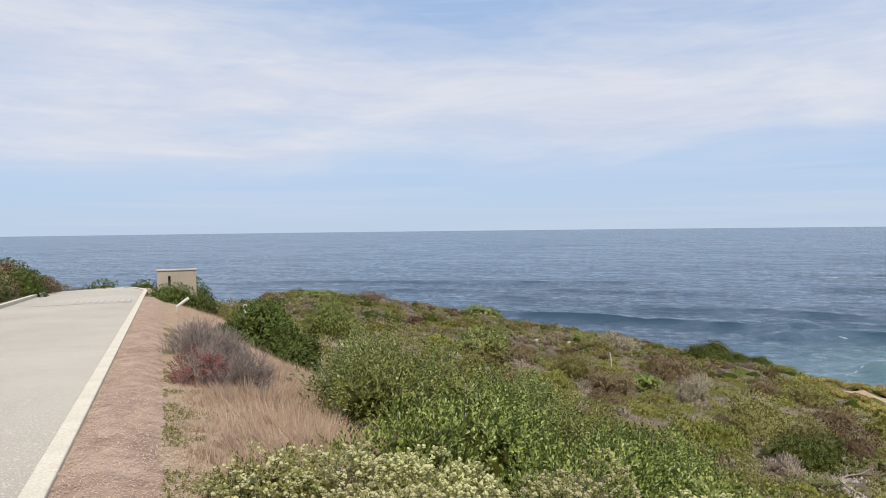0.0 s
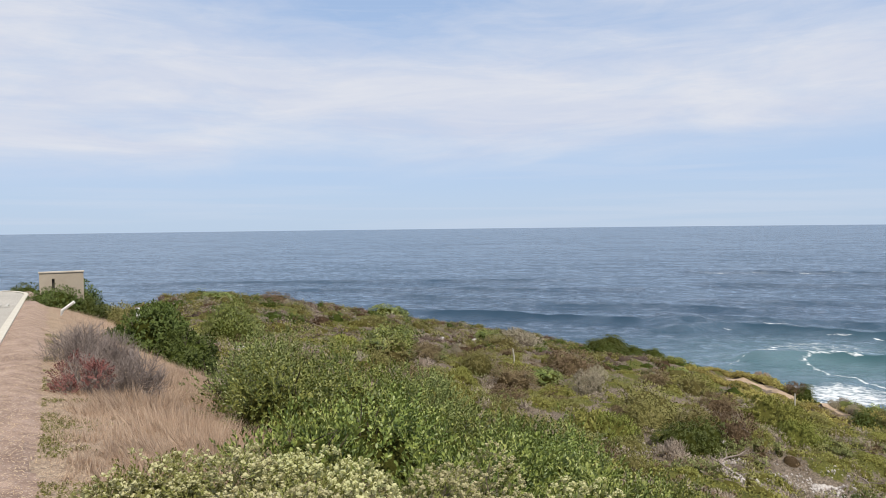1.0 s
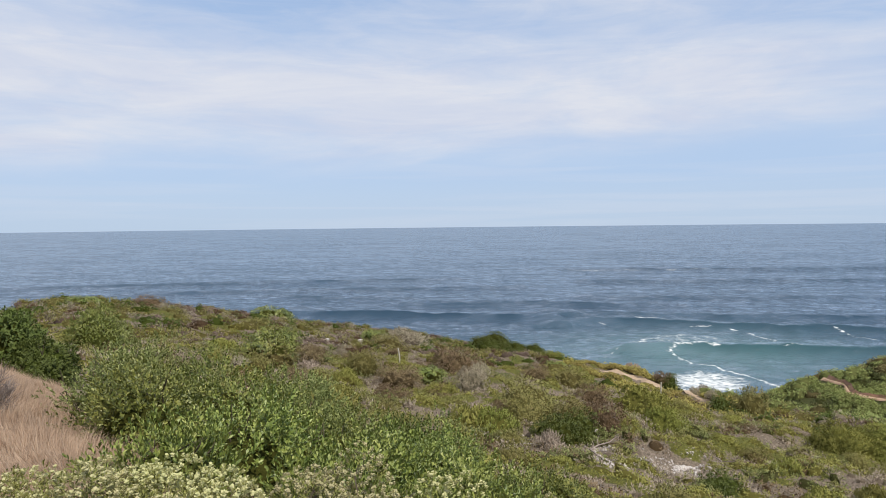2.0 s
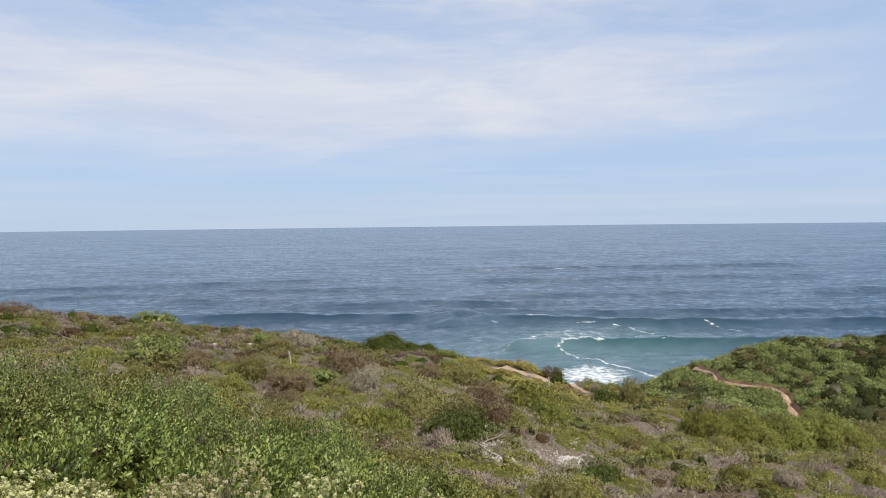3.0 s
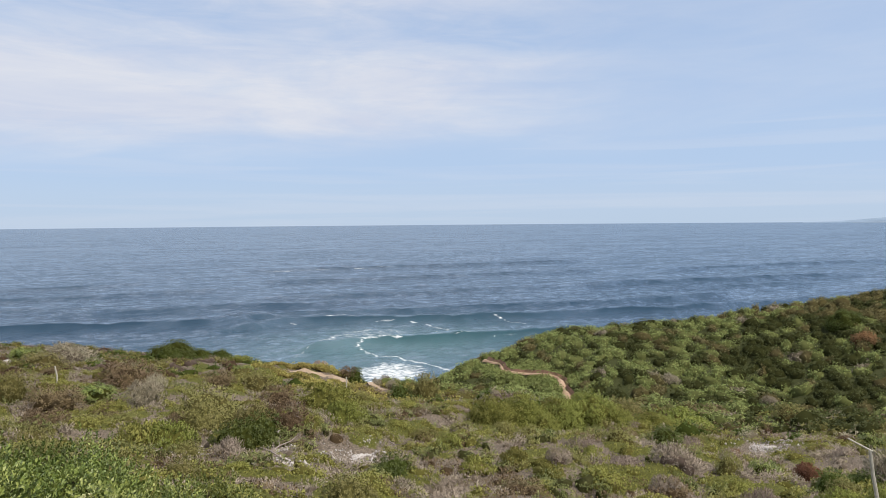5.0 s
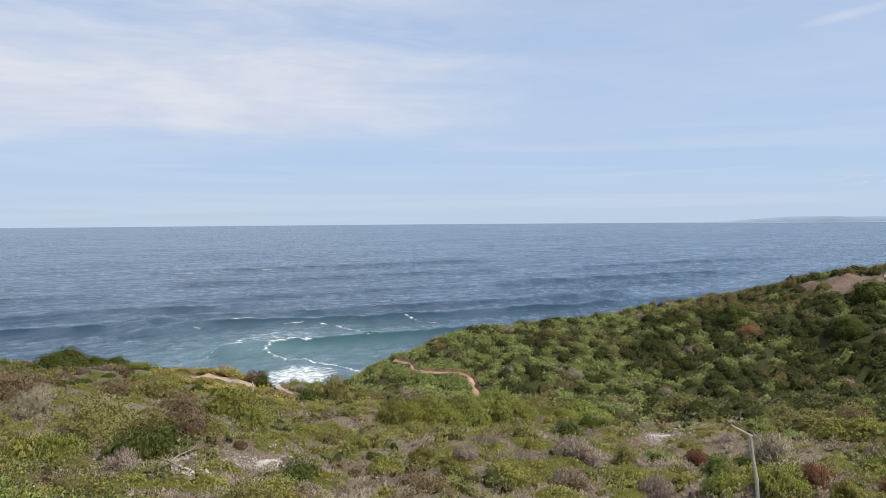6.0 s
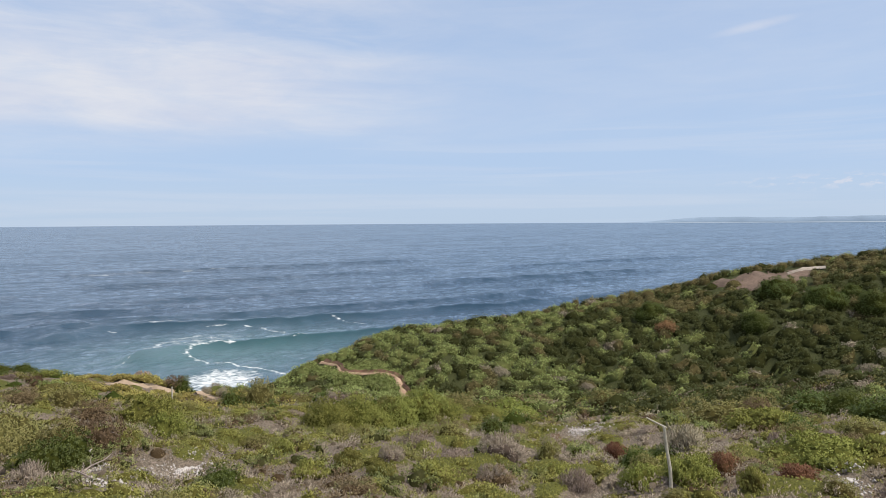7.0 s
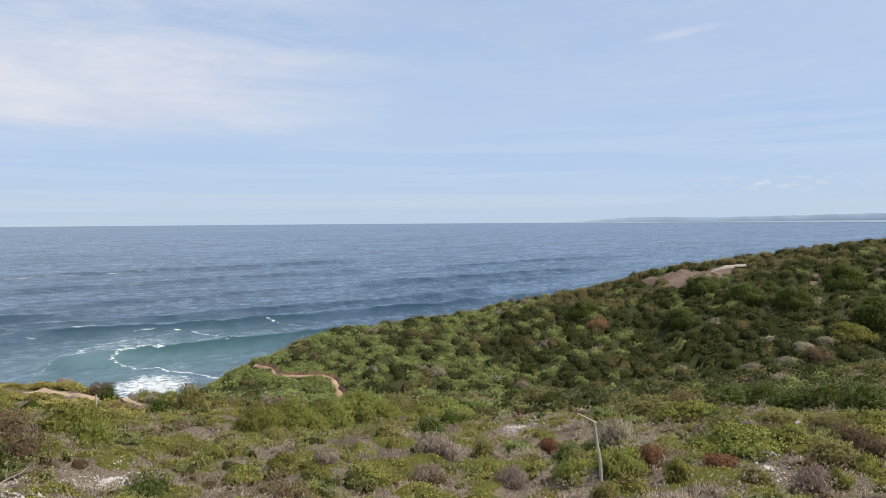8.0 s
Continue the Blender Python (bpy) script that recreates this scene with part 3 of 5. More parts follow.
def build_ground():
    th = np.radians(np.concatenate([np.arange(-50, 110, 0.7), np.arange(110, 310, 5.0)]))
    rr = np.r_[0.01, 0.1, 0.25 * 1.034 ** np.arange(0, 296)]
    R, T = np.meshgrid(rr, th, indexing="ij")
    x, y = R * np.sin(T), R * np.cos(T)
    z = terrain(x, y)
    n, m = R.shape
    V = np.stack([x, y, z], -1).reshape(-1, 3)
    i, j = np.meshgrid(np.arange(n - 1), np.arange(m), indexing="ij")
    k = (j + 1) % m
    F = np.stack([i * m + j, (i + 1) * m + j, (i + 1) * m + k, i * m + k], -1).reshape(-1, 4)[:, ::-1]
    me = arr_mesh("ground", V, F, M_GROUND, True)
    u, v = CA * V[:, 1] - SA * V[:, 0], CA * V[:, 0] + SA * V[:, 1]
    d, s, h = polyline(V[:, 0], V[:, 1], RIDGE)
    attribute(me, "green", smooth(-1.2, 0.6, h - 0.17 * np.maximum(d - 2, 0) - 0.0008 * d * d - V[:, 2] + 1.4) * (d < 80))
    attribute(me, "mat", mats(V[:, 0], V[:, 1]) * smooth(6.5, 9, v))
    attribute(me, "straw", smooth(-0.6, -0.2, v) * (1 - smooth(2.8, 4.0, v)) * smooth(-4, 0, u) * (1 - smooth(24, 34, u)))
    return tagged(new("ground", me), "sandy brown coastal soil under low scrub, falling to the sea", "ground", kind="structure")


build_ground()


SWELLS = (  # crest line, height, length of the face, length of the back
    ([(78, 116.5), (85.8, 114.4), (90.7, 111.9), (95.2, 109.8), (99.3, 107.1), (104.3, 103.6), (113.2, 98.6), (122.2, 96.6), (132, 92)], 1.9, 3.4, 7),
    ([(80, 154), (90, 153), (98.7, 151.7), (106.6, 145), (113, 136), (123, 127.5), (135, 121), (150, 113.5), (168, 104), (186, 94), (215, 82), (250, 66)], 1.5, 2.8, 8),
    ([(8, 201), (20, 197), (36, 188.5), (52, 180), (64, 173), (72, 167), (80, 162)], 1.7, 3.1, 9),
    ([(85, 165.3), (96.9, 161.6), (103.9, 158), (120, 151), (140, 141), (158, 132), (175, 122), (200, 114), (225, 104)], 1.4, 3.1, 9),
    ([(55, 211), (76, 201.7), (91.5, 199.5), (101.2, 189.9), (125, 178)], 1.2, 3.5, 10),
    ([(230, 156), (275, 135), (308, 118), (345, 102)], 1.5, 3.5, 10), ([(240, 124), (265, 112), (290, 100)], 1.1, 3.0, 9),
    ([(16.4, 252.4), (35.4, 237.5), (53, 225.6)], 1.1, 3.5, 10), ([(-70, 225), (-30, 218), (12, 214)], 1.0, 3.5, 10), ([(120, 205), (160, 186), (205, 170)], 1.0, 3.5, 9),
    ([(150, 262), (220, 232), (290, 205)], 1.1, 4.2, 12), ([(-30, 282), (40, 268), (110, 250)], 1.1, 4.2, 12), ([(330, 175), (400, 150), (470, 120)], 1.2, 4.2, 12),
    ([(-90, 330), (0, 318), (90, 300)], 1.2, 5, 14), ([(180, 330), (270, 290), (350, 262)], 1.2, 5, 14))


def sea_height(x, y):
    p = 0.27 * x + 0.963 * y
    xw, yw = x + 1.1 * wobble(x, y, 31, 8), y + 1.6 * wobble(x, y, 23, 13)
    z, steep = np.zeros_like(x), np.zeros_like(x)
    for pts, hgt, face, back in SWELLS:
        d, s, _ = polyline(xw, yw, pts)
        rise = (1 + 0.15 * wobble(x, y, 37, 5)) * np.exp(-(d / np.where(s > 0, face, back)) ** 2)
        z += 0.9 * hgt * rise
        # mask along each crest for the shade painted on its face
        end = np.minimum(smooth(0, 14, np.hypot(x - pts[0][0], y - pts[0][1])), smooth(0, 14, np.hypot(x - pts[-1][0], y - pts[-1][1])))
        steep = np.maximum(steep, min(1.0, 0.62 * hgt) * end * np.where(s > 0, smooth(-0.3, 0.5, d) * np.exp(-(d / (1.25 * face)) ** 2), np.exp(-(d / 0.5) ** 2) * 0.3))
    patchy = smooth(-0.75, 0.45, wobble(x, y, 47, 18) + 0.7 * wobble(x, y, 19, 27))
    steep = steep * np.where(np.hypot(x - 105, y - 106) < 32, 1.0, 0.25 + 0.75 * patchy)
    near = 1 - smooth(300, 900, p)
    z += near * 0.16 * np.sin(p * 2 * math.pi / 19 + 1.6 * wobble(x, y, 70, 9)) * (0.6 + 0.6 * wobble(x, y, 45, 3))
    z += 0.15 * wobble(x, y, 9, 11) * (1 - smooth(150, 500, p)) + 0.13 * wobble(x * 0.7, y, 4.1, 12) * (1 - smooth(100, 260, p))
    return z, steep


def build_sea():
    th = np.radians(np.concatenate([np.arange(-42, 4, 0.7), np.arange(4, 66, 0.3), np.arange(66, 100, 0.55), np.arange(110, 310, 5.0)]))
    rr = np.concatenate([75 * 1.0044 ** np.arange(0, 225), 201 * 1.0125 ** np.arange(0, 94), 650 * 1.06 ** np.arange(0, 36)])
    rr = rr[rr < 4900]
    rr = np.append(rr, 4930)
    R, T = np.meshgrid(rr, th, indexing="ij")
    x, y = R * np.sin(T), R * np.cos(T)
    dz, steep = sea_height(x, y)
    n, m = R.shape
    V = np.stack([x, y, SEA + dz * (R < 1500)], -1).reshape(-1, 3)
    i, j = np.meshgrid(np.arange(n - 1), np.arange(m), indexing="ij")
    k = (j + 1) % m
    F = np.stack([i * m + j, (i + 1) * m + j, (i + 1) * m + k, i * m + k], -1).reshape(-1, 4)[:, ::-1]
    me = arr_mesh("sea", V, F, M_SEA, True)
    # shallow teal water in the cove, foam where the swell breaks
    bay = np.exp(-(((x - 88) / 36) ** 2 + ((y - 110) / 30) ** 2))
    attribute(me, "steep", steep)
    attribute(me, "shallow", np.clip(0.7 * bay, 0, 1))
    w = 1.6 * wobble(x, y, 11, 21) + 0.8 * wobble(x, y, 4.5, 22)
    foam = 0.86 * np.exp(-((((x - 72.5) * 0.8 + (y - 91) * 0.6) / 9) ** 2 + (((x - 72.5) * -0.6 + (y - 91) * 0.8) / 7.5) ** 2) ** 2)
    def line(pts, wid, k):
        d, _, _ = polyline(x + w * 0.25, y + w * 0.45, pts)
        return k * (1 + 0.16 * wobble(x, y, 3.1, 27)) * np.exp(-(d / (0.62 * wid)) ** 2)
    for pts, wid, k in (([(81.8, 113.5), (80.7, 109.5), (80.6, 106.4), (80.8, 103.1), (81.5, 98.8), (81.9, 94.3), (81.5, 90), (81.4, 86.9), (80.5, 83.5)], 0.75, 0.88),
                        ([(80.8, 119.7), (82.2, 117.5), (85.3, 115.7)], 0.9, 0.85), ([(81.3, 113.1), (83.9, 115.2), (86.6, 115.5), (92, 112)], 1.0, 0.95), ([(94, 110.6), (99.3, 107.4), (104.3, 103.9)], 0.6, 0.74),
                        ([(78.5, 124.5), (83, 126.3), (85.3, 128.3), (88.4, 129.8), (90.8, 128.8)], 0.9, 0.84), ([(92.2, 131.9), (98.3, 131.2)], 0.9, 0.72), ([(98.7, 151.7), (106, 146.5)], 1.1, 0.76),
                        ([(106, 139.5), (108.8, 135.6)], 0.9, 0.76), ([(111.4, 131.9), (112.5, 130.9)], 0.9, 0.8), ([(88.2, 151.5), (88.8, 149.6)], 0.8, 0.84), ([(131.5, 122), (131.7, 117.7), (130.8, 113.2), (130.7, 109.4)], 0.8, 0.84),
                        ([(112.4, 127.1), (111.9, 123.8), (112, 121.3), (110.2, 115.9), (105.9, 114.2), (100.9, 113.5), (94.3, 114.4), (90.2, 112.3)], 0.85, 0.88), ([(74, 119), (70, 117), (66, 112)], 0.8, 0.62), ([(160, 330), (240, 300)], 3.3, 0.65)):
        foam = np.maximum(foam, line(pts, wid, k))
    foam = np.maximum(foam, 0.5 * np.exp(-(((x - 93) / 15) ** 2 + ((y - 124) / 12) ** 2) ** 2))
    attribute(me, "foam", np.clip(foam, 0, 1))
    return tagged(new("sea", me), "grey-blue ocean with low swell, teal and foaming in the cove", "sea", kind="structure")


build_sea()


def build_far_land():
    """A low coast across the bay in haze-tinted colours, with a pale beach line."""
    az = np.radians(np.linspace(70.5, 100, 160))
    deg = np.degrees(az)
    top = 0.40 * (3 + 34 * smooth(71, 78.5, deg) - 12 * smooth(78.5, 84, deg) + 46 * smooth(82, 97, deg) + 3 * np.sin(deg * 2.3) * smooth(74, 80, deg) + 2 * np.sin(deg * 5.1 + 1) * smooth(80, 86, deg))
    for name, r0, r1, zt, mat, lab in (("backdrop_far_hills", 4500, 4700, (EYE + top + 16) * smooth(70.2, 77, deg) - 22, M_FAR, "low hills across the bay, tinted blue-grey for haze"),
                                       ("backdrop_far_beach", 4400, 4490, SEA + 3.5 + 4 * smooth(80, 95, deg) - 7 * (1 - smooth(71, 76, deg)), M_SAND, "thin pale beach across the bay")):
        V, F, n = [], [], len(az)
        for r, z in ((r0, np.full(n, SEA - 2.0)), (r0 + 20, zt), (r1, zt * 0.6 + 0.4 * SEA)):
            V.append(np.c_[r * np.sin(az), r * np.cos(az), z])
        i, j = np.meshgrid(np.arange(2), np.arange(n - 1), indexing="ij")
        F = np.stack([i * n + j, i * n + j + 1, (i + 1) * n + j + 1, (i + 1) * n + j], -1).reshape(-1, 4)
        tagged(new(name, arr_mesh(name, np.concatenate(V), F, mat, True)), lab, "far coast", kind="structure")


build_far_land()
# ---- road, kerbs, verge, wall ----
RA = radians(22.3)
RU, RV = np.array([-math.sin(RA), math.cos(RA)]), np.array([math.cos(RA), math.sin(RA)])
KERB0 = np.array([-4.48, 8.77]) - 9.8 * RU     # inner edge of the near kerb, abreast of the camera
ROAD_W = 3.6


def road_frame(s):
    """Point on the road's near edge and its right-hand direction, s metres along; it bends to the left at the end."""
    s = np.asarray(s, float)
    bend = np.clip(s - 31.0, 0, None)
    ang = RA + np.clip(bend / 13.0, 0, 1.4)
    x = np.interp(s, ROAD_S, ROAD_X)
    y = np.interp(s, ROAD_S, ROAD_Y)
    return x, y, np.cos(ang), np.sin(ang)


ROAD_S = np.arange(-40, 60, 0.25)
_ang = RA + np.clip(np.clip(ROAD_S - 31.0, 0, None) / 13.0, 0, 1.4)
ROAD_X = np.cumsum(-np.sin(_ang)) * 0.25
ROAD_Y = np.cumsum(np.cos(_ang)) * 0.25
_i = int(np.argmin(np.abs(ROAD_S)))
ROAD_X, ROAD_Y = ROAD_X - ROAD_X[_i] + KERB0[0], ROAD_Y - ROAD_Y[_i] + KERB0[1]


def road_z(s):
    s = np.asarray(s, float)
    return 0.02 - 0.036 * np.clip(s, -40, 400) - 0.05 * np.clip(s - 36, 0, 60)


def ribbon(name, s, offs, lift, mat, label, category, ragged=0.0):
    """A strip along the road between offsets to its right, offs and lift in step."""
    x, y, c, n = road_frame(s)
    rag = wobble(s, 0 * s, 1.9, 3) + 0.6 * wobble(s, 0 * s, 0.6, 5)
    V = np.concatenate([np.c_[x + o * c, y + o * n, (road_z(s) + l) if not callable(l) else l(x + o * c, y + o * n)] for o, l in zip([o + (rag * ragged if o == offs[-1] else 0) for o in offs], lift)])
    m = len(s)
    i, j = np.meshgrid(np.arange(len(offs) - 1), np.arange(m - 1), indexing="ij")
    F = np.stack([i * m + j, (i + 1) * m + j, (i + 1) * m + j + 1, i * m + j + 1], -1).reshape(-1, 4)
    return tagged(new(name, arr_mesh(name, V, F, mat)), label, category, kind="structure")


S = np.arange(-30, 46, 0.5)
ribbon("road", S, (-ROAD_W - 0.1, -ROAD_W / 2, -0.01), (0.0, 0.02, 0.0), M_ROAD, "pale worn concrete road with a flush kerb", "road")
ribbon("verge", np.arange(-12, 34, 0.12), (0.13, 0.45, 0.72, 0.95), (0.0, 0.01, lambda a, b: terrain(a, b) + 0.012, lambda a, b: terrain(a, b) - 0.02), M_VERGE,
       "strip of pinkish gravel and dry litter beside the road", "verge", 0.2)


def kerb_stone():
    bm = box_bm(0.15, 0.985, 0.16, 0.012, (0.075, 0, -0.045))
    me = bpy.data.meshes.new("kerb_stone")
    bm.to_mesh(me)
    bm.free()
    me.materials.append(M_KERB)
    return me


def build_kerbs():
    me = kerb_stone()
    near = tagged(new("kerb"), "flush pale concrete kerb in metre lengths", "kerb", kind="structure")
    far = tagged(new("kerb"), "flush pale concrete kerb in metre lengths", "kerb", kind="structure")
    for parent, off, lift in ((near, 0.0, 0.0), (far, -ROAD_W - 0.2, 0.08)):
        for s in np.arange(-8.5, 40, 1.0):
            x, y, c, n = (float(a) for a in road_frame(s))
            ob = new("kerb_stone", me)
            ob.parent = parent
            ob.matrix_basis = pose(x + off * c, y + off * n, float(road_z(s)) + lift, math.degrees(math.atan(-0.036)), 0, math.degrees(math.atan2(n, c)))


build_kerbs()


def build_speed_hump():
    """Row of pale grooved strips set across the road."""
    thing = tagged(new("road_marking"), "worn white ladder marking across the concrete road", "road marking")
    me = bpy.data.meshes.new("bar")
    bm = box_bm(0.07, 1.3, 0.008, 0.0)
    bm.to_mesh(me)
    bm.free()
    me.materials.append(M_MARK)
    for k in range(9):
        x, y, c, n = (float(a) for a in road_frame(24.4))
        o = -0.25 - k * 0.2
        b = new("bar", me)
        b.parent = thing
        b.matrix_basis = pose(x + o * c, y + o * n, float(road_z(24.4)) + 0.028, math.degrees(math.atan(-0.036)), 0, math.degrees(math.atan2(n, c)))
    x, y, c, n = (float(a) for a in road_frame(23.5))
    edge = part("edge_line", box_bm(2.9, 0.09, 0.008, 0.0), M_MARK, thing)
    edge.matrix_basis = pose(x - 1.6 * c, y - 1.6 * n, float(road_z(23.5)) + 0.03, math.degrees(math.atan(-0.036)), 0, math.degrees(math.atan2(n, c)))


build_speed_hump()


def build_wall():
    bx, by = -9.95, 25.4
    z = tz(bx, by)
    thing = tagged(new("garden_wall"), "low beige plastered wall with a narrow dark slot and pale coping", "wall")
    thing.matrix_world = pose(bx, by, z, 0, 0, 21)
    bm = bmesh.new()
    # front face built round the slot
    w, h, t, sx, sw, sz0, sz1 = 1.36, 1.2, 0.16, -0.30, 0.085, 0.60, 1.0
    for x0, x1, z0, z1 in ((-w / 2, sx, -0.3, h), (sx + sw, w / 2, -0.3, h), (sx, sx + sw, -0.3, sz0), (sx, sx + sw, sz1, h)):
        bmesh.ops.create_cube(bm, size=1, matrix=Matrix.Translation(((x0 + x1) / 2, 0, (z0 + z1) / 2)) @ Matrix.Diagonal((x1 - x0, t, z1 - z0, 1)))
    part("body", bm, M_WALL, thing)
    part("coping", box_bm(w + 0.05, t + 0.06, 0.05, 0.008, (0, 0, h + 0.025)), M_CAP, thing, "pale coping strip")
    # a dark sheet added inside the slot, in place of an open inside
    part("slot_plate", box_bm(sw + 0.02, 0.02, sz1 - sz0 + 0.02, 0.0, (sx + sw / 2, 0.03, (sz0 + sz1) / 2)), M_DARK, thing, "dark sheet filling the slot")


build_wall()


def stick(name, label, category, pts, mat, cap=None, sides=7):
    """A post, stake or pole along points of (x, y, z, radius)."""
    base = pts[0]
    thing = tagged(new(name), label, category)
    thing.location = base[:3]
    P = [[(p[0] - base[0], p[1] - base[1], p[2] - base[2], p[3]) for p in pts]]
    V, F = tubes(P, sides)
    end = P[0][-1]
    bm = bmesh.new()
    vs = [bm.verts.new(v) for v in V]
    for f in F:
        bm.faces.new([vs[i] for i in f])
    bm.faces.new(vs[:sides][::-1]), bm.faces.new(vs[-sides:])
    part("shaft", bm, mat, thing)
    return thing


def build_posts():
    x, y = -7.9, 20.5
    z = tz(x, y)
    stick("marker_post", "white leaning pipe marker beside the dry shrub", "post", [(x - 0.2, y, z - 0.1, 0.03), (x - 0.13, y, z + 0.2, 0.045), (x + 0.2, y, z + 0.44, 0.045)], M_WHITE)
    x, y = -6.69, 22.9
    z = tz(x, y)
    stick("marker_post", "short white post among green shrubs", "post", [(x, y, z - 0.1, 0.07), (x, y, z + 0.9, 0.07)], M_WHITE)
    x, y = 9.9, 40.4
    z = tz(x, y)
    stick("stake", "pale weathered wooden stake in the scrub", "stake", [(x + 0.04, y, z - 0.1, 0.045), (x + 0.03, y, z + 0.5, 0.045), (x - 0.06, y, z + 1.02, 0.04)], M_WOOD)
    x, y = 31.2, 44.1
    z = tz(x, y)
    stick("stake", "thin pale stake above the cove path", "stake", [(x, y, z - 0.1, 0.055), (x, y, z + 1.0, 0.045)], M_WOOD)
    x, y = 20.6, 4.8
    z = tz(x, y)
    th = stick("wooden_pole", "crooked grey wooden pole with a pale stick tied across its top", "pole",
               [(x + 0.13, y - 0.17, z - 0.1, 0.05), (x + 0.08, y - 0.14, z + 0.7, 0.05), (x + 0.06, y - 0.04, z + 1.3, 0.045), (x - 0.01, y + 0.02, z + 1.95, 0.04)], M_WOOD)
    V, F = tubes([[(-0.12, 0.13, 2.03, 0.026), (-0.2, 0.44, 2.17, 0.024), (-0.27, 0.68, 2.29, 0.02)]], 6)
    part("cross_stick", arr_mesh("cross_stick", V, F, M_WOOD), M_WOOD, th, "pale cross stick")


build_posts()


def draped(name, pts, width, mat, label, category, lift=0.15, bank=0.0):
    """A worn track laid over the ground along a line of (x, y, half width)."""
    P = np.array(pts, float)
    d = np.r_[0, np.cumsum(np.hypot(*np.diff(P[:, :2], axis=0).T))]
    s = np.arange(0, d[-1], 0.35)
    x, y, w = (np.interp(s, d, P[:, k]) for k in range(3))
    x, y = x + 0.22 * wobble(s, s * 0, 4.6, 3), y + 0.22 * wobble(s, s * 0, 5.6, 7)
    w = w * (1 + 0.3 * wobble(s, s * 0, 2.2, 5) + 0.3 * wobble(s, s * 0, 0.9, 9))
    tx, ty = np.gradient(x), np.gradient(y)
    L = np.hypot(tx, ty)
    nx, ny = ty / L, -tx / L
    rows = []
    for k in (-1, -0.5, 0, 0.5, 1):
        e = 0.06 * k * wobble(s, s * 0, 1.7, 3 + k) if abs(k) == 1 else 0
        a, b = x + nx * (w * k + e), y + ny * (w * k + e)
        rows.append(np.c_[a, b, terrain(a, b) + lift * (1 - 0.7 * abs(k))])
    if bank:
        # a cut earth bank along the uphill edge
        cut = bank * (0.85 + 0.2 * wobble(s, s * 0, 3.1, 4) + 0.15 * wobble(s, s * 0, 0.9, 6))
        rows = rows[:1] + [np.c_[x - nx * (w + 0.3), y - ny * (w + 0.3), rows[0][:, 2] + np.maximum(cut, 0.05)]]
    m = len(s)
    i, j = np.meshgrid(np.arange(len(rows) - 1), np.arange(m - 1), indexing="ij")
    F = np.stack([i * m + j, (i + 1) * m + j, (i + 1) * m + j + 1, i * m + j + 1], -1).reshape(-1, 4)
    return tagged(new(name, arr_mesh(name, np.concatenate(rows), F, mat, True)), label, category, kind="structure")


HILL_PATH = [(55.4, 52.3, 0.22), (54.6, 49.7, 0.12), (53.4, 47.3, 0.18), (54.2, 45.4, 0.14), (54.9, 43.3, 0.16), (55.4, 42.1, 0.22), (54.9, 41.0, 0.3), (53.9, 39.6, 0.36), (52.4, 38.2, 0.36), (50.6, 36.8, 0.2)]
SCAR = [(94.0, 20.5, .8), (94.6, 17.5, 2.0), (95.2, 14.5, 3.0), (97.2, 11.0, 2.4), (99.4, 8.0, 1.0)]
PALE_ROCK = [(98.4, 11.4, .25), (99.4, 9.4, .55), (100.6, 7.0, .3)]
BARE_PATCH = [(96.6, -1.2, .4), (93.5, -1.3, .8), (91.3, -1.2, .7), (90.2, -3.0, .4)]
COVE_PATH = [(31.9, 56.4, .12), (33.3, 55.1, .3), (34.4, 54.1, .42), (35.4, 53.4, .5), (36.0, 52.2, .45), (36.0, 48.6, .3), (35.1, 45.6, .5), (35.4, 43.8, .5)]
draped("path_hill", HILL_PATH, 1, M_DIRT, "eroded orange dirt footpath across the green hillside", "path", 0.22)
# the bank's dark colour also paints the overhang's shadow above the path
draped("path_bank", HILL_PATH, 1, M_BANK, "red cut earth bank above the footpath, darkened as overhang shade", "earth bank", 0.22, 0.36)
draped("path_cove", COVE_PATH, 1, M_TAN, "bare tan dirt footpath above the cove", "path", 0.06)
draped("path_scar", BARE_PATCH, 1, M_SCAR, "small patch of bare stony earth on the hillside", "bare earth")
draped("path_scar", [(60.5, -2.6, .5), (58.4, -4.6, 1.2), (57, -6.5, 1.5)], 1, M_SCAR, "small patch of bare stony earth on the hillside", "bare earth")
draped("rock_shelf", PALE_ROCK, 1, M_SHELF, "pale flat rock at the edge of the bare earth", "rock", 0.3)
draped("path_scar", SCAR, 1, M_SCAR, "bare pinkish eroded earth near the hilltop", "bare earth")
# ---- plants ----


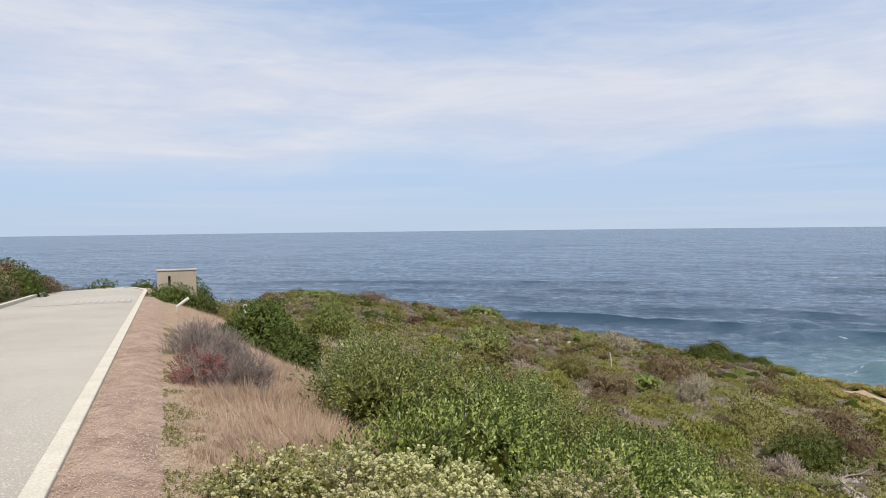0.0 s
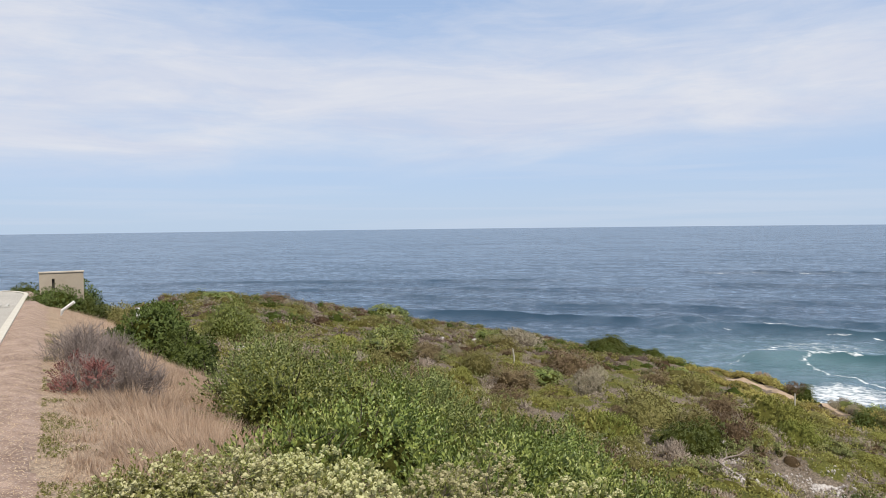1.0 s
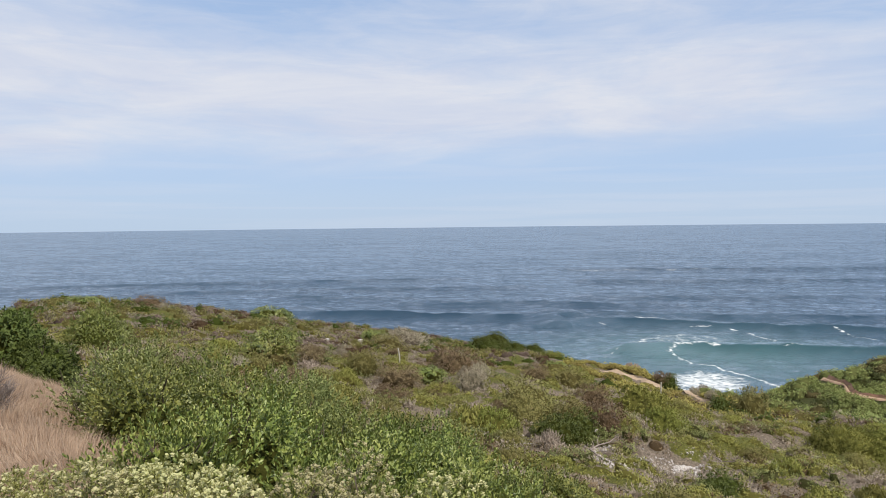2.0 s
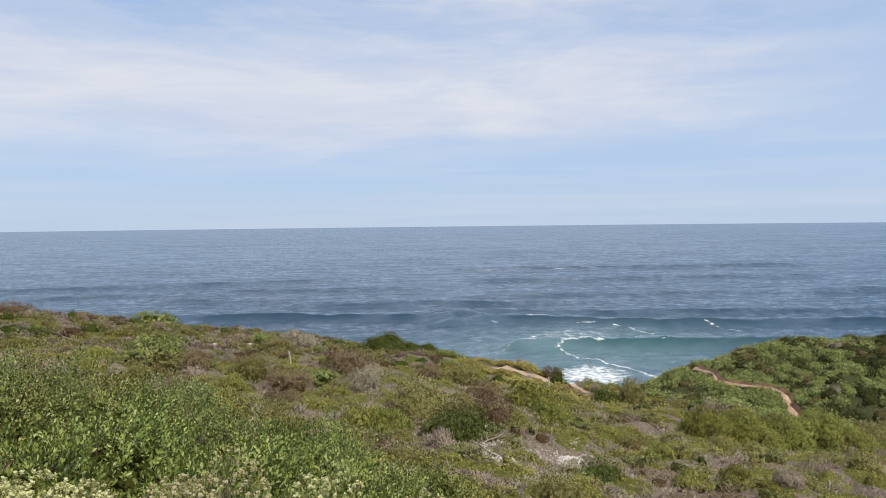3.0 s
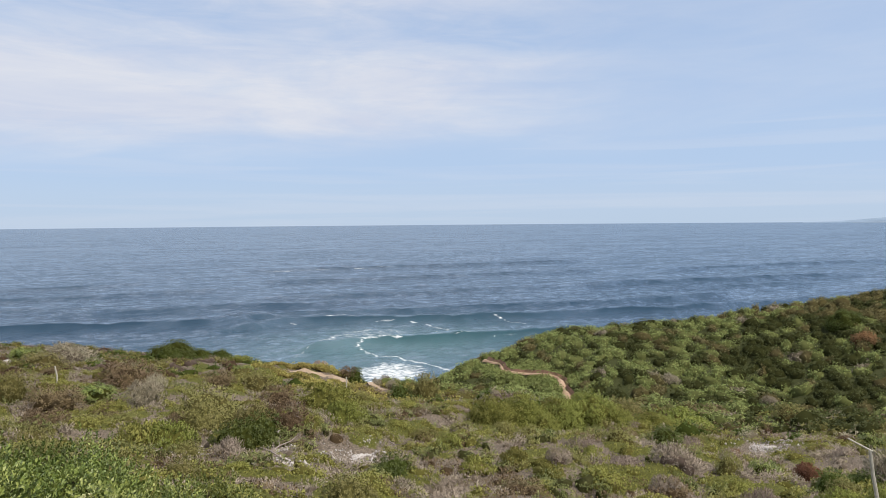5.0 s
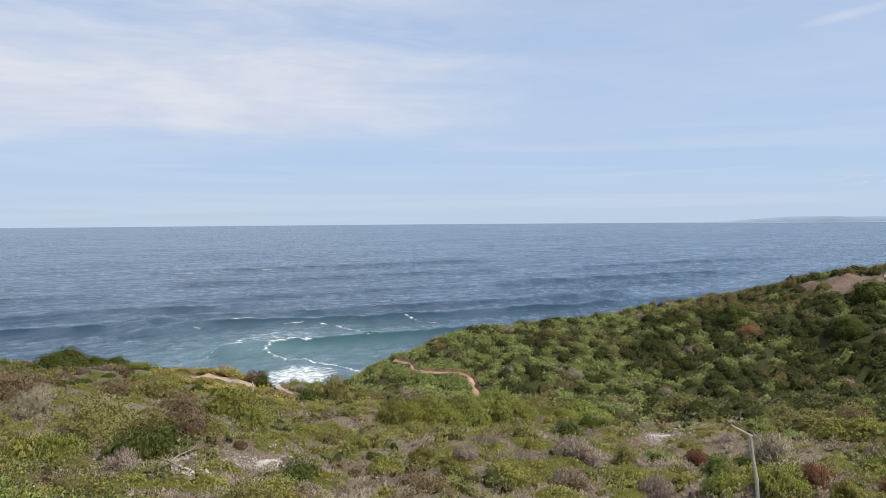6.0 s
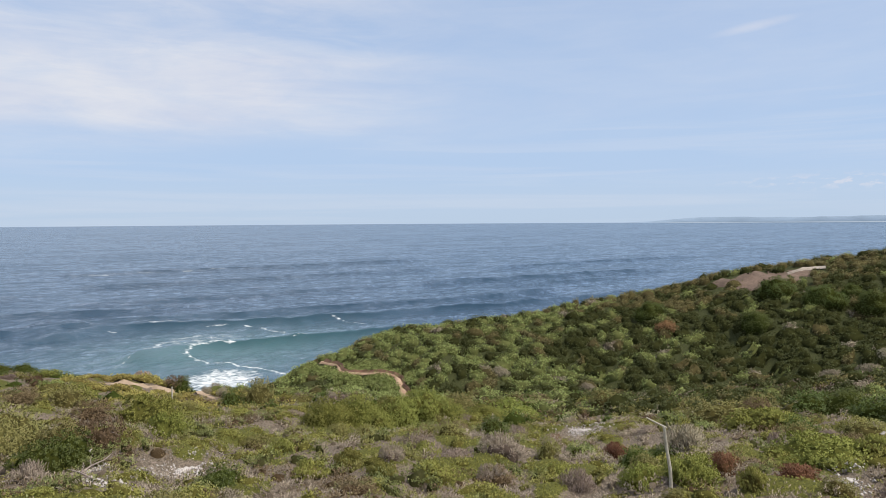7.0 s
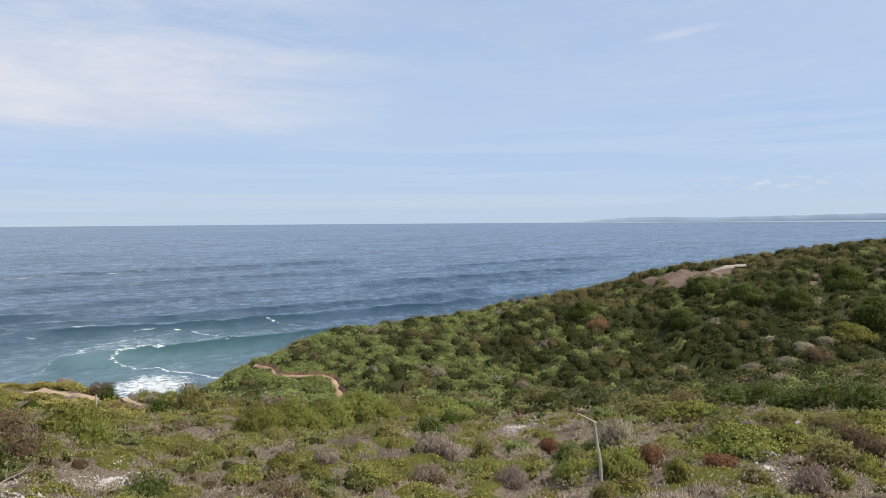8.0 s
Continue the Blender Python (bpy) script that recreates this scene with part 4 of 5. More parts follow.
def shrub(name, label, a, b, h, seed, mat, shoots, n, L, W, slen, spread, full=False, stems=6, stem_mat=None, rough=0.38, up=0.35, shell=(0.6, 1.0), bumps=16, flowers=None, upright=0.0, core=0.8, forks=2, soft=0.6, group="scrub shrubs on the slope"):
    """A shrub at the origin: branches, an airy crown of separate leaves, perhaps flower heads."""
    r = np.random.default_rng(seed)
    thing = tagged(new(name), label, "shrub", group)
    V, F = tubes(branch_paths(r, stems, a, b, h, 0.012 + 0.012 * h, forks), 3)
    part("branch_frame", arr_mesh("branch_frame", V, F, stem_mat or M_STEM), None, thing)
    lb = lobes(r, bumps)
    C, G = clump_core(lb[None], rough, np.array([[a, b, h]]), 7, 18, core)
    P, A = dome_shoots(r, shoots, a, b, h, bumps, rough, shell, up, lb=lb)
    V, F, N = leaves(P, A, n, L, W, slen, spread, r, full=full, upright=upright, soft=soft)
    # a darkened core, painted as the shade between the leaves
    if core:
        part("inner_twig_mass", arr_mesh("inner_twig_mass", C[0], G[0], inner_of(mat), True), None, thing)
    part("foliage", arr_mesh("foliage", V, F, mat, False, N), None, thing)
    if flowers:
        cnt, size, fmat = flowers
        P, A = dome_shoots(r, cnt, a, b, h, bumps, rough, (0.95, 1.05), 1.2, 0.35, lb)
        P = P + A * 0.03
        V, F, N = leaves(P, A, 7, size * 0.42, size * 0.42, size * 0.3, 1.35, r, full=False)
        part("blossom", arr_mesh("blossom", V, F, fmat, False, N), None, thing, "cream flower heads")
    return thing


def slope_turn(x, y, share=0.85, e=0.6):
    """The turn that sets a plant square to the slope that it grows on."""
    n = Vector((share * (tz(x - e, y) - tz(x + e, y)) / (2 * e), share * (tz(x, y - e) - tz(x, y + e)) / (2 * e), 1.0)).normalized()
    return Vector((0, 0, 1)).rotation_difference(n).to_matrix().to_4x4()


def place(ob, x, y, rot=0, sc=1.0, sink=0.05, sz=None):
    return copy_thing(ob, Matrix.Translation((x, y, tz(x, y) - sink)) @ slope_turn(x, y) @ Matrix.Rotation(radians(rot), 4, "Z") @ Matrix.Diagonal((sc, sc, sz or sc, 1)))


def settle(ob, x, y, rot=0, sink=0.05):
    ob.matrix_basis = Matrix.Translation((x, y, tz(x, y) - sink)) @ Matrix.Rotation(radians(rot), 4, "Z")
    return ob


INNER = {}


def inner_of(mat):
    """The core of a plant: its leaf colours darkened to paint the shade inside."""
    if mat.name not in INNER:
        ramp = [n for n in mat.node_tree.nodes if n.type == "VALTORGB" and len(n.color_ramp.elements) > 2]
        INNER[mat.name] = shade_core_material("inner_" + mat.name, [tuple(e.color[:3]) for e in ramp[-1].color_ramp.elements], 0.16 if mat in (M_LEAF, M_LEAF_GREY) else 0.32)
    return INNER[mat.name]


LAB_BROAD = "dense bright green broad-leaved shrub in a thicket below the verge"
# thicket of broad-leaved shrubs below the verge
THICKET = ((-0.95, 11.7, 1.35, 1.2, 1.85), (-1.4, 10.2, 1.05, 0.95, 1.4), (0.25, 9.9, 1.4, 1.25, 1.75), (-0.8, 8.7, 1.05, 0.95, 1.3), (1.4, 9.0, 1.25, 1.1, 1.55), (2.8, 9.4, 1.3, 1.1, 1.6), (1.2, 11.4, 1.3, 1.2, 1.75),
           (0.2, 7.2, 1.1, 1.0, 1.25), (1.6, 7.1, 1.05, 0.95, 1.3), (2.7, 7.4, 1.05, 0.95, 1.3), (3.8, 8.5, 1.0, 0.9, 1.2), (-0.4, 6.1, 0.8, 0.7, 0.85), (1.0, 5.7, 0.9, 0.8, 1.05), (2.2, 5.9, 0.9, 0.8, 1.1), (3.1, 6.3, .8, .7, 1.0), (2.9, 11.2, 1.2, 1.1, 1.4), (4.3, 7.8, .9, .8, 1.0), (4.9, 9.4, .8, .7, .9))
for k, (x, y, a, b, h) in enumerate(THICKET):
    mat = M_LEAF_GREY if k in (0, 1, 6) else M_LEAF_DARK if k == 15 else M_LEAF
    settle(shrub("broadleaf_shrub", LAB_BROAD, a, b, h, 100 + k, mat, int((560 if y < 6.7 else 560 if y < 8 else 640) * a * b * (1 + h)), 6, 0.062 if y < 6.7 else 0.058 if y < 8 else 0.055, 0.026 if y < 6.7 else 0.028, 0.11, 0.8 if y < 6.7 else 0.95, y < 8, 9, bumps=30, rough=0.36, upright=0.4 if y < 6.7 else 0.15, core=0.64, shell=(0.3, 1.1), soft=0.3, group="thicket below the verge"), x, y, 0)
# flowering shrubs in front
LAB_FL = "grey-green bush crowded with cream flower heads beside the verge"
for k, (x, y, a, b, h) in enumerate(((-0.6, 4.1, 0.55, 0.5, 0.62), (-0.1, 4.35, 0.65, 0.55, 0.76), (0.5, 4.5, 0.65, 0.55, 0.92), (1.1, 4.7, 0.65, 0.55, 1.06), (-0.35, 3.6, 0.6, 0.5, 0.50), (0.4, 3.7, .6, .5, .66), (1.05, 3.95, .6, .5, .88),
                                      (-1.1, 4.3, .5, .4, .45), (1.7, 4.5, .65, .55, 1.14), (2.2, 4.0, .6, .5, 1.14))):
    settle(shrub("flowering_bush", LAB_FL, a, b, h, 200 + k, M_FLOWER_LEAF, 650, 7, 0.036, 0.012, 0.08, 0.9, None, 9, bumps=22, rough=0.3, core=0.62, flowers=(450 if k == 7 else 1450, 0.052, M_FLOWER), group="flowering bushes"), x, y, 0)


def twiggy(name, label, a, b, h, seed, stems, twigs, leaf_mat=None, count=0):
    """A bare shrub of fine grey twigs, some with small leaves."""
    r = np.random.default_rng(seed)
    thing = tagged(new(name), label, "shrub")
    V, F = tubes(branch_paths(r, stems, a, b, h, 0.016, 3), 4)
    part("branch_frame", arr_mesh("branch_frame", V, F, M_TWIG), None, thing)
    P, A = dome_shoots(r, twigs, a, b, h, 14, 0.42, (0.2, 1.0), 0.8)
    A = unit(A + r.normal(0, 0.35, A.shape))
    paths = []
    for p, d in zip(P, A):
        l = r.uniform(0.08, 0.22)
        e = d * l
        paths.append([(*(p - 0.5 * e), 0.0035), (*(p + r.normal(0, 0.015, 3)), 0.0028), (*(p + 0.6 * e), 0.0012)])
    V, F = tubes(paths, 3)
    part("twig_mass", arr_mesh("twig_mass", V, F, M_TWIG), None, thing)
    if count:
        P, A = dome_shoots(r, count, a, b, h, 8, 0.25, (0.6, 1.02), 0.6)
        V, F, N = leaves(P, A, 6, 0.03, 0.014, 0.08, 0.8, r)
        part("foliage", arr_mesh("foliage", V, F, leaf_mat, False, N), None, thing)
    return thing


settle(twiggy("dry_shrub", "leafless grey twiggy shrub beside the gravel verge", 0.72, 0.65, 0.85, 301, 12, 2600), -3.95, 10.75)
settle(twiggy("dry_shrub", "leafless grey twiggy shrub beside the gravel verge", 0.5, 0.5, 0.75, 302, 12, 1500), -3.35, 10.3)
settle(twiggy("red_shrub", "wine-red small-leaved shrub with grey bare twigs", 0.42, 0.4, 0.62, 303, 10, 700, M_RED, 520), -3.0, 8.35)
settle(twiggy("dry_shrub", "leafless grey twiggy shrub with leaning stems", 0.42, 0.4, 0.7, 304, 12, 1100), -2.6, 8.9)

dark = shrub("dark_shrub", "dense dark green rounded shrub", 1.2, 1.1, 1.35, 401, M_LEAF_DARK, 1500, 5, 0.10, 0.048, 0.1, 1.05, False, 9)
settle(dark, -4.65, 17.0)
place(dark, -3.7, 16.0, 80, 0.7)
light = shrub("broadleaf_shrub", "rounded fresh green leafy shrub on the slope", 1.6, 1.4, 1.9, 402, M_LEAF, 2400, 5, 0.08, 0.036, 0.10, 0.9, False, 9, bumps=30, core=0.7, upright=0.35, soft=0.5)
settle(light, -5.6, 33.4)
place(light, -8.6, 25.2, 50, 0.33)
place(dark, -7.0, 26.5, 10, 0.5)

dense = shrub("dark_shrub", "dense dark green wind-clipped bush on the slope", 1.6, 1.4, 1.3, 405, M_LEAF_DARK, 2000, 4, 0.07, 0.04, 0.07, 1.0, None, 6, bumps=34, rough=0.26, core=0.88, shell=(0.86, 1.03), soft=0.72)
settle(dense, 89.8, 3.5)
for x, y, sc, sz in ((29.6, 75.1, 1.9, 1.6), (28.9, 74.0, 1.3, 1.0), (31.9, 73.3, 1.3, 1.0), (33.9, 72.6, 0.85, 0.85), (35.4, 66.4, 1.1, 0.7), (79.8, -6.4, 1.8, 2.0), (88.6, 11.0, 1.7, 1.7), (85.5, 1.0, 1.6, 1.8), (83.4, 24.4, 1.3, 1.2), (80.5, 12.0, 1.3, 1.3), (91.4, -4.0, 1.9, 2.0), (86.0, 6.0, 1.5, 1.5), (40.5, 1.1, 1.4, 1.1)):
    place(dense, x, y, 47 * x, sc, 0.05 if x < 60 else -0.3, sz)

# a broad clump of shrubs in the gully below the hill
gully = shrub("broadleaf_shrub", "broad olive-green leafy shrub in the gully", 1.6, 1.4, 1.3, 403, M_MOUND, 2400, 4, 0.08, 0.042, 0.08, 1.0, None, 6, bumps=34, rough=0.27, core=0.8, shell=(0.8, 1.03), soft=0.72)
settle(gully, 27.6, 21.7, 20)
for x, y, sc, sz in ((25.7, 22.9, 1.0, 1.2), (29.7, 21.7, 1.15, 1.5), (31.6, 21.3, 1.05, 1.35), (33.3, 20.8, 0.9, 1.1), (30.4, 22.8, 1.0, 1.4), (27.6, 22.9, 1.0, 1.4), (36.5, 20.4, 0.9, 0.7), (39.0, 20.5, 1.0, 0.7)):
    place(gully, x, y, 60 * x, sc, 0.05, sz)

# mid-slope shrubs, one of each kind, then copies
SMALL = dict(stems=3, forks=1, full=None, shell=(0.8, 1.03), soft=0.72)
DRY = dict(stem_mat=M_TWIG, stems=6, full=None, shell=(0.7, 1.04), soft=0.62, rough=0.34)
KINDS = [
    shrub("cushion_shrub", "low mossy yellow-green cushion shrub", 0.80, 0.7, 0.30, 501, M_MOSS, 620, 4, 0.06, 0.036, 0.03, 0.9, rough=0.24, bumps=34, core=0.8, **SMALL),
    shrub("cushion_shrub", "low mossy yellow-green cushion shrub", 1.0, 0.7, 0.34, 502, M_MOSS, 660, 4, 0.064, 0.04, 0.03, 0.9, rough=0.24, bumps=34, core=0.8, **SMALL),
    shrub("heath_shrub", "low mauve-grey dry heath shrub", 0.65, 0.55, 0.38, 503, M_HEATH, 600, 4, 0.09, 0.020, 0.06, 0.7, core=0.66, **DRY),
    shrub("heath_shrub", "low mauve-grey dry heath shrub", 0.8, 0.6, 0.36, 504, M_HEATH, 640, 4, 0.09, 0.020, 0.06, 0.7, core=0.66, **DRY),
    shrub("olive_shrub", "olive-green low shrub with brown tips", 0.8, 0.75, 0.78, 505, M_OLIVE, 640, 4, 0.075, 0.038, 0.06, 1.0, bumps=24, core=0.76, **SMALL),
    shrub("olive_shrub", "olive-green low shrub with brown tips", 0.95, 0.8, 0.82, 506, M_OLIVE, 680, 4, 0.075, 0.038, 0.06, 1.0, bumps=24, core=0.76, **SMALL),
    shrub("dark_shrub", "dark green leafy low shrub", 0.8, 0.75, 0.8, 507, M_LEAF_DARK, 640, 4, 0.08, 0.042, 0.06, 1.1, bumps=22, core=0.76, **SMALL),
    shrub("rusty_shrub", "low rusty red-brown shrub", 0.5, 0.45, 0.32, 508, M_RUST, 480, 4, 0.06, 0.024, 0.04, 0.8, bumps=22, core=0.76, **SMALL),
    shrub("silver_shrub", "pale silver-grey rounded shrub", 0.75, 0.7, 0.5, 509, M_SILVER, 640, 4, 0.09, 0.022, 0.06, 0.75, core=0.66, **DRY),
    shrub("broadleaf_shrub", "fresh green leafy low shrub", 0.8, 0.7, 0.72, 510, M_LEAF, 640, 4, 0.08, 0.042, 0.06, 1.1, bumps=24, core=0.76, **SMALL),
    shrub("brown_shrub", "dark brown half-dry bushy shrub", 0.8, 0.75, 0.75, 531, M_BROWN, 640, 4, 0.08, 0.028, 0.06, 0.9, core=0.66, **DRY),
    shrub("mound_shrub", "broad low fresh green mounded shrub", 1.2, 1.0, 0.5, 532, M_MOUND, 800, 4, 0.075, 0.042, 0.04, 0.95, rough=0.24, bumps=36, core=0.8, **SMALL),
    shrub("grass_clump", "tawny dry grass clump on the cliff edge", 0.8, 0.6, 0.3, 533, M_STRAW, 560, 4, 0.09, 0.016, 0.05, 0.6, core=0.6, **DRY),
]
WEIGHT = [0.16, 0.12, 0.14, 0.12, 0.10, 0.08, 0.06, 0.03, 0.06, 0.05, 0.08, 0.0, 0.0]
def scatter(n, region, gap, seed):
    """Random places with a least gap, in a box of the slope given by (u0, u1, v0, v1)."""
    r = np.random.default_rng(seed)
    u0, u1, v0, v1 = region
    pts = np.zeros((0, 2))
    for _ in range(n * 12):
        u, v = r.uniform(u0, u1), r.uniform(v0, v1)
        p = np.array([CA * v - SA * u, SA * v + CA * u])
        if len(pts) == 0 or np.min(np.hypot(*(pts - p).T)) > gap:
            pts = np.vstack([pts, p])
            if len(pts) >= n:
                break
    return pts


def on_path(x, y):
    m = np.zeros(np.shape(x), bool)
    for P in (HILL_PATH, COVE_PATH):
        for back in (0.0, 1.4, 2.8) if P is HILL_PATH else (0.0, 1.4):
            d, _, _ = polyline(x, y, [(p[0] * (1 - back / math.hypot(p[0], p[1])), p[1] * (1 - back / math.hypot(p[0], p[1]))) for p in P])
            m |= d < (1.25 if P is HILL_PATH else 0.9)
    return m


# shrubs that stand out: x, y, kind, width and height factors
LANDMARKS = [
    (34.5, 69.5, 11, 1.2, 1.2), (33.0, 66.0, 11, 1.4, 1.2), (28.6, 56.6, 9, 1.6, 1.0), (36.6, 56.4, 12, 1.3, 2.2), (37.4, 53.4, 12, 1.0, 1.4), (36.9, 52.2, 10, 1.3, 1.5), (37.2, 51.7, 6, 1.0, 1.5), (38.2, 48.2, 8, 0.8, 1.3), (38.6, 47.2, 4, 0.8, 0.9), 
    (35.9, 44.3, 8, 0.78, 0.99), (35.4, 45.8, 8, 0.66, 0.84), (34.4, 41.3, 6, 1.44, 1.37), (35.8, 39.9, 4, 2.01, 2.5), (21.7, 31.9, 11, 1.79, 1.69),
    (22.8, 42.9, 4, 2.33, 1.63), (20.2, 43.1, 10, 1.52, 1.38), (13.1, 28.5, 4, 2.2, 1.65), (11.2, 26.0, 10, 0.92, 0.83), (12.5, 22.6, 6, 1.27, 1.19),
    (14.7, 24.2, 10, 1.38, 1.56), (18.2, 25.3, 11, 1.01, 1.46), (9.5, 23.4, 11, 0.92, 1.35), (12.9, 34.1, 8, 1.04, 1.48), (4.9, 88.2, 9, 3.71, 2.1),
    (17.0, 67.6, 8, 3.92, 2.4), (14.2, 43.2, 10, 1.93, 1.49), (1.8, 36.4, 9, 2.14, 1.83), (4.3, 38.8, 10, 1.25, 1.43), (-0.4, 43.2, 0, 1.37, 1.87),
    (5.4, 32.8, 0, 1.07, 1.62), (3.6, 27.1, 9, 1.03, 0.83), (3.3, 23.6, 0, 1.81, 1.76), (7.1, 37.5, 4, 1.43, 1.56), (8.5, 34.8, 10, 1.92, 1.32),
    (6.4, 26.9, 10, 1.3, 0.95), (10.7, 36.4, 9, 1.42, 0.92), (7.3, 46.9, 8, 0.81, 0.96), (0.5, 33.4, 8, 0.76, 0.68), 
    (41.7, 25.5, 4, 2.1, 1.37), (41.7, 21.7, 11, 2.19, 2.06), (24.2, 10.2, 4, 0.66, 0.9), (26.9, 10.0, 9, 0.93, 1.0), (22.7, 11.4, 3, 1.38, 1.46),
    (27.7, 6.0, 8, 1.46, 1.9), (21.2, 5.7, 11, 0.7, 0.95), (21.8, 4.4, 11, 0.95, 1.2), (22.9, 3.6, 7, 1.1, 1.4), (22.6, 1.5, 7, 1.4, 0.95),
    (26.1, 8.2, 7, 1.18, 1.25), (25.9, 1.3, 11, 1.7, 1.15), (34.2, 4.4, 11, 1.9, 1.5), (43.1, 5.8, 10, 1.38, 1.51), (39.1, 7.3, 4, 2.7, 1.1),
    (48.8, 17.2, 4, 1.65, 1.35),  (48.7, 22.7, 10, 2.01, 1.04), (21.9, 14.9, 3, 1.01, 1.42),
    (18.8, 13.6, 2, 0.78, 1.0), (18.6, 15.3, 0, 0.8, 1.44), (18.3, 18.4, 0, 0.86, 1.55), (43.8, 21.2, 11, 1.5, 1.3), (27.2, 6.6, 6, 0.91, 0.62),
    (14.3, 69.3, 9, 2.23, 1.54), (-14.0, 74.8, 9, 2.38, 0.92), (-8.3, 79.3, 10, 2.9, 1.08), (2.8, 46.1, 9, 2.18, 1.37), (1.9, 36.3, 4, 2.3, 1.2),
    (5.2, 43.9, 10, 1.16, 1.01), (4.0, 36.1, 2, 1.65, 1.24), (4.2, 25.2, 0, 1.09, 1.36), (5.6, 35.0, 0, 1.13, 1.53), (12.8, 56.2, 4, 2.42, 1.27),
    (8.9, 24.1, 0, 1.53, 2.27), (11.6, 25.7, 4, 1.67, 1.32), (11.5, 27.4, 10, 0.96, 0.87), (13.5, 24.8, 4, 1.4, 1.15), (11.3, 22.0, 6, 1.21, 1.0),
    (10.3, 20.4, 3, 1.0, 1.41), (19.2, 33.2, 10, 1.5, 1.2), (14.4, 42.7, 10, 2.63, 1.56), (11.8, 32.6, 8, 1.38, 1.51), (28.4, 51.9, 11, 2.0, 1.3),
    (33.6, 2.7, 6, 1.3, 0.95), (38.0, -0.4, 6, 2.2, 1.36), (37.7, -1.7, 6, 2.57, 1.55), (33.6, -3.0, 6, 1.58, 1.31), (24.8, -1.5, 4, 1.05, 0.69),
    (27.1, -2.1, 10, 0.86, 0.93), (29.3, -2.9, 0, 0.92, 1.39), (24.3, -2.5, 0, 0.91, 1.76), (21.3, 2.5, 0, 0.69, 1.36), (22.6, -1.0, 2, 1.04, 1.29),
    (30.9, 0.2, 4, 1.3, 0.85), (40.1, 2.7, 6, 1.9, 1.22), (46.4, 6.4, 4, 1.98, 1.3), (21.1, 0.4, 4, 0.68, 0.55), (30.3, -1.6, 4, 1.11, 0.72),
    (26.6, -0.3, 0, 0.84, 1.53), (29.7, 2.8, 2, 0.97, 1.25), (26.2, -2.8, 10, 0.83, 0.75), (22.9, -1.7, 0, 0.61, 1.33), (47.2, 10.2, 4, 1.8, 1.16),
    (26.7, 11.0, 2, 1.35, 1.35), (30.1, 14.7, 2, 1.34, 1.3), (20.1, 10.3, 2, 0.92, 1.16), (21.8, 14.2, 0, 0.85, 1.42), (17.9, 13.2, 0, 0.86, 1.34),
    (16.9, 15.5, 0, 1.02, 1.62), (20.6, 7.6, 3, 0.85, 1.37), (28.0, 17.0, 10, 1.24, 0.77), (19.3, 21.0, 4, 0.94, 0.71), (24.3, 21.1, 4, 0.88, 0.73)]


def build_slope_shrubs():
    r = np.random.default_rng(55)
    for k, ob in enumerate(KINDS):
        settle(ob, 16 + 2.0 * k, 28 - 2.2 * k, 30 * k)
    for x, y, k, sc, sz in LANDMARKS:
        place(KINDS[k], x, y, r.uniform(0, 360), sc, 0.06, 1.22 * sz)
    marks = np.array([p[:2] for p in LANDMARKS])
    reach = np.array([0.85 * p[3] for p in LANDMARKS])
    for x, y in scatter(160, (-16, 42, 5.5, 40), 1.7, 56):
        u, v = CA * y - SA * x, CA * x + SA * y
        if (math.hypot(x, y) < 12.5 and v < 9) or np.min(np.hypot(*(marks - (x, y)).T) - reach) < 0.3 or any(math.hypot(x - a, y - b) < c + 0.5 for a, b, c in STONE_PATCHES):
            continue
        w = np.array(WEIGHT)
        patch = float(wobble(x, y, 13, 15))
        w[:2] *= math.exp(1.3 * patch)
        w[2:4] *= math.exp(-1.3 * patch)
        w[4:7] *= math.exp(1.2 * float(wobble(x, y, 19, 31)))
        k = int(r.choice(len(KINDS), p=w / w.sum()))
        sc = r.uniform(0.6, 1.15)
        place(KINDS[k], x, y, r.uniform(0, 360), sc, 0.06, sc * r.uniform(0.75, 1.1))


build_slope_shrubs()


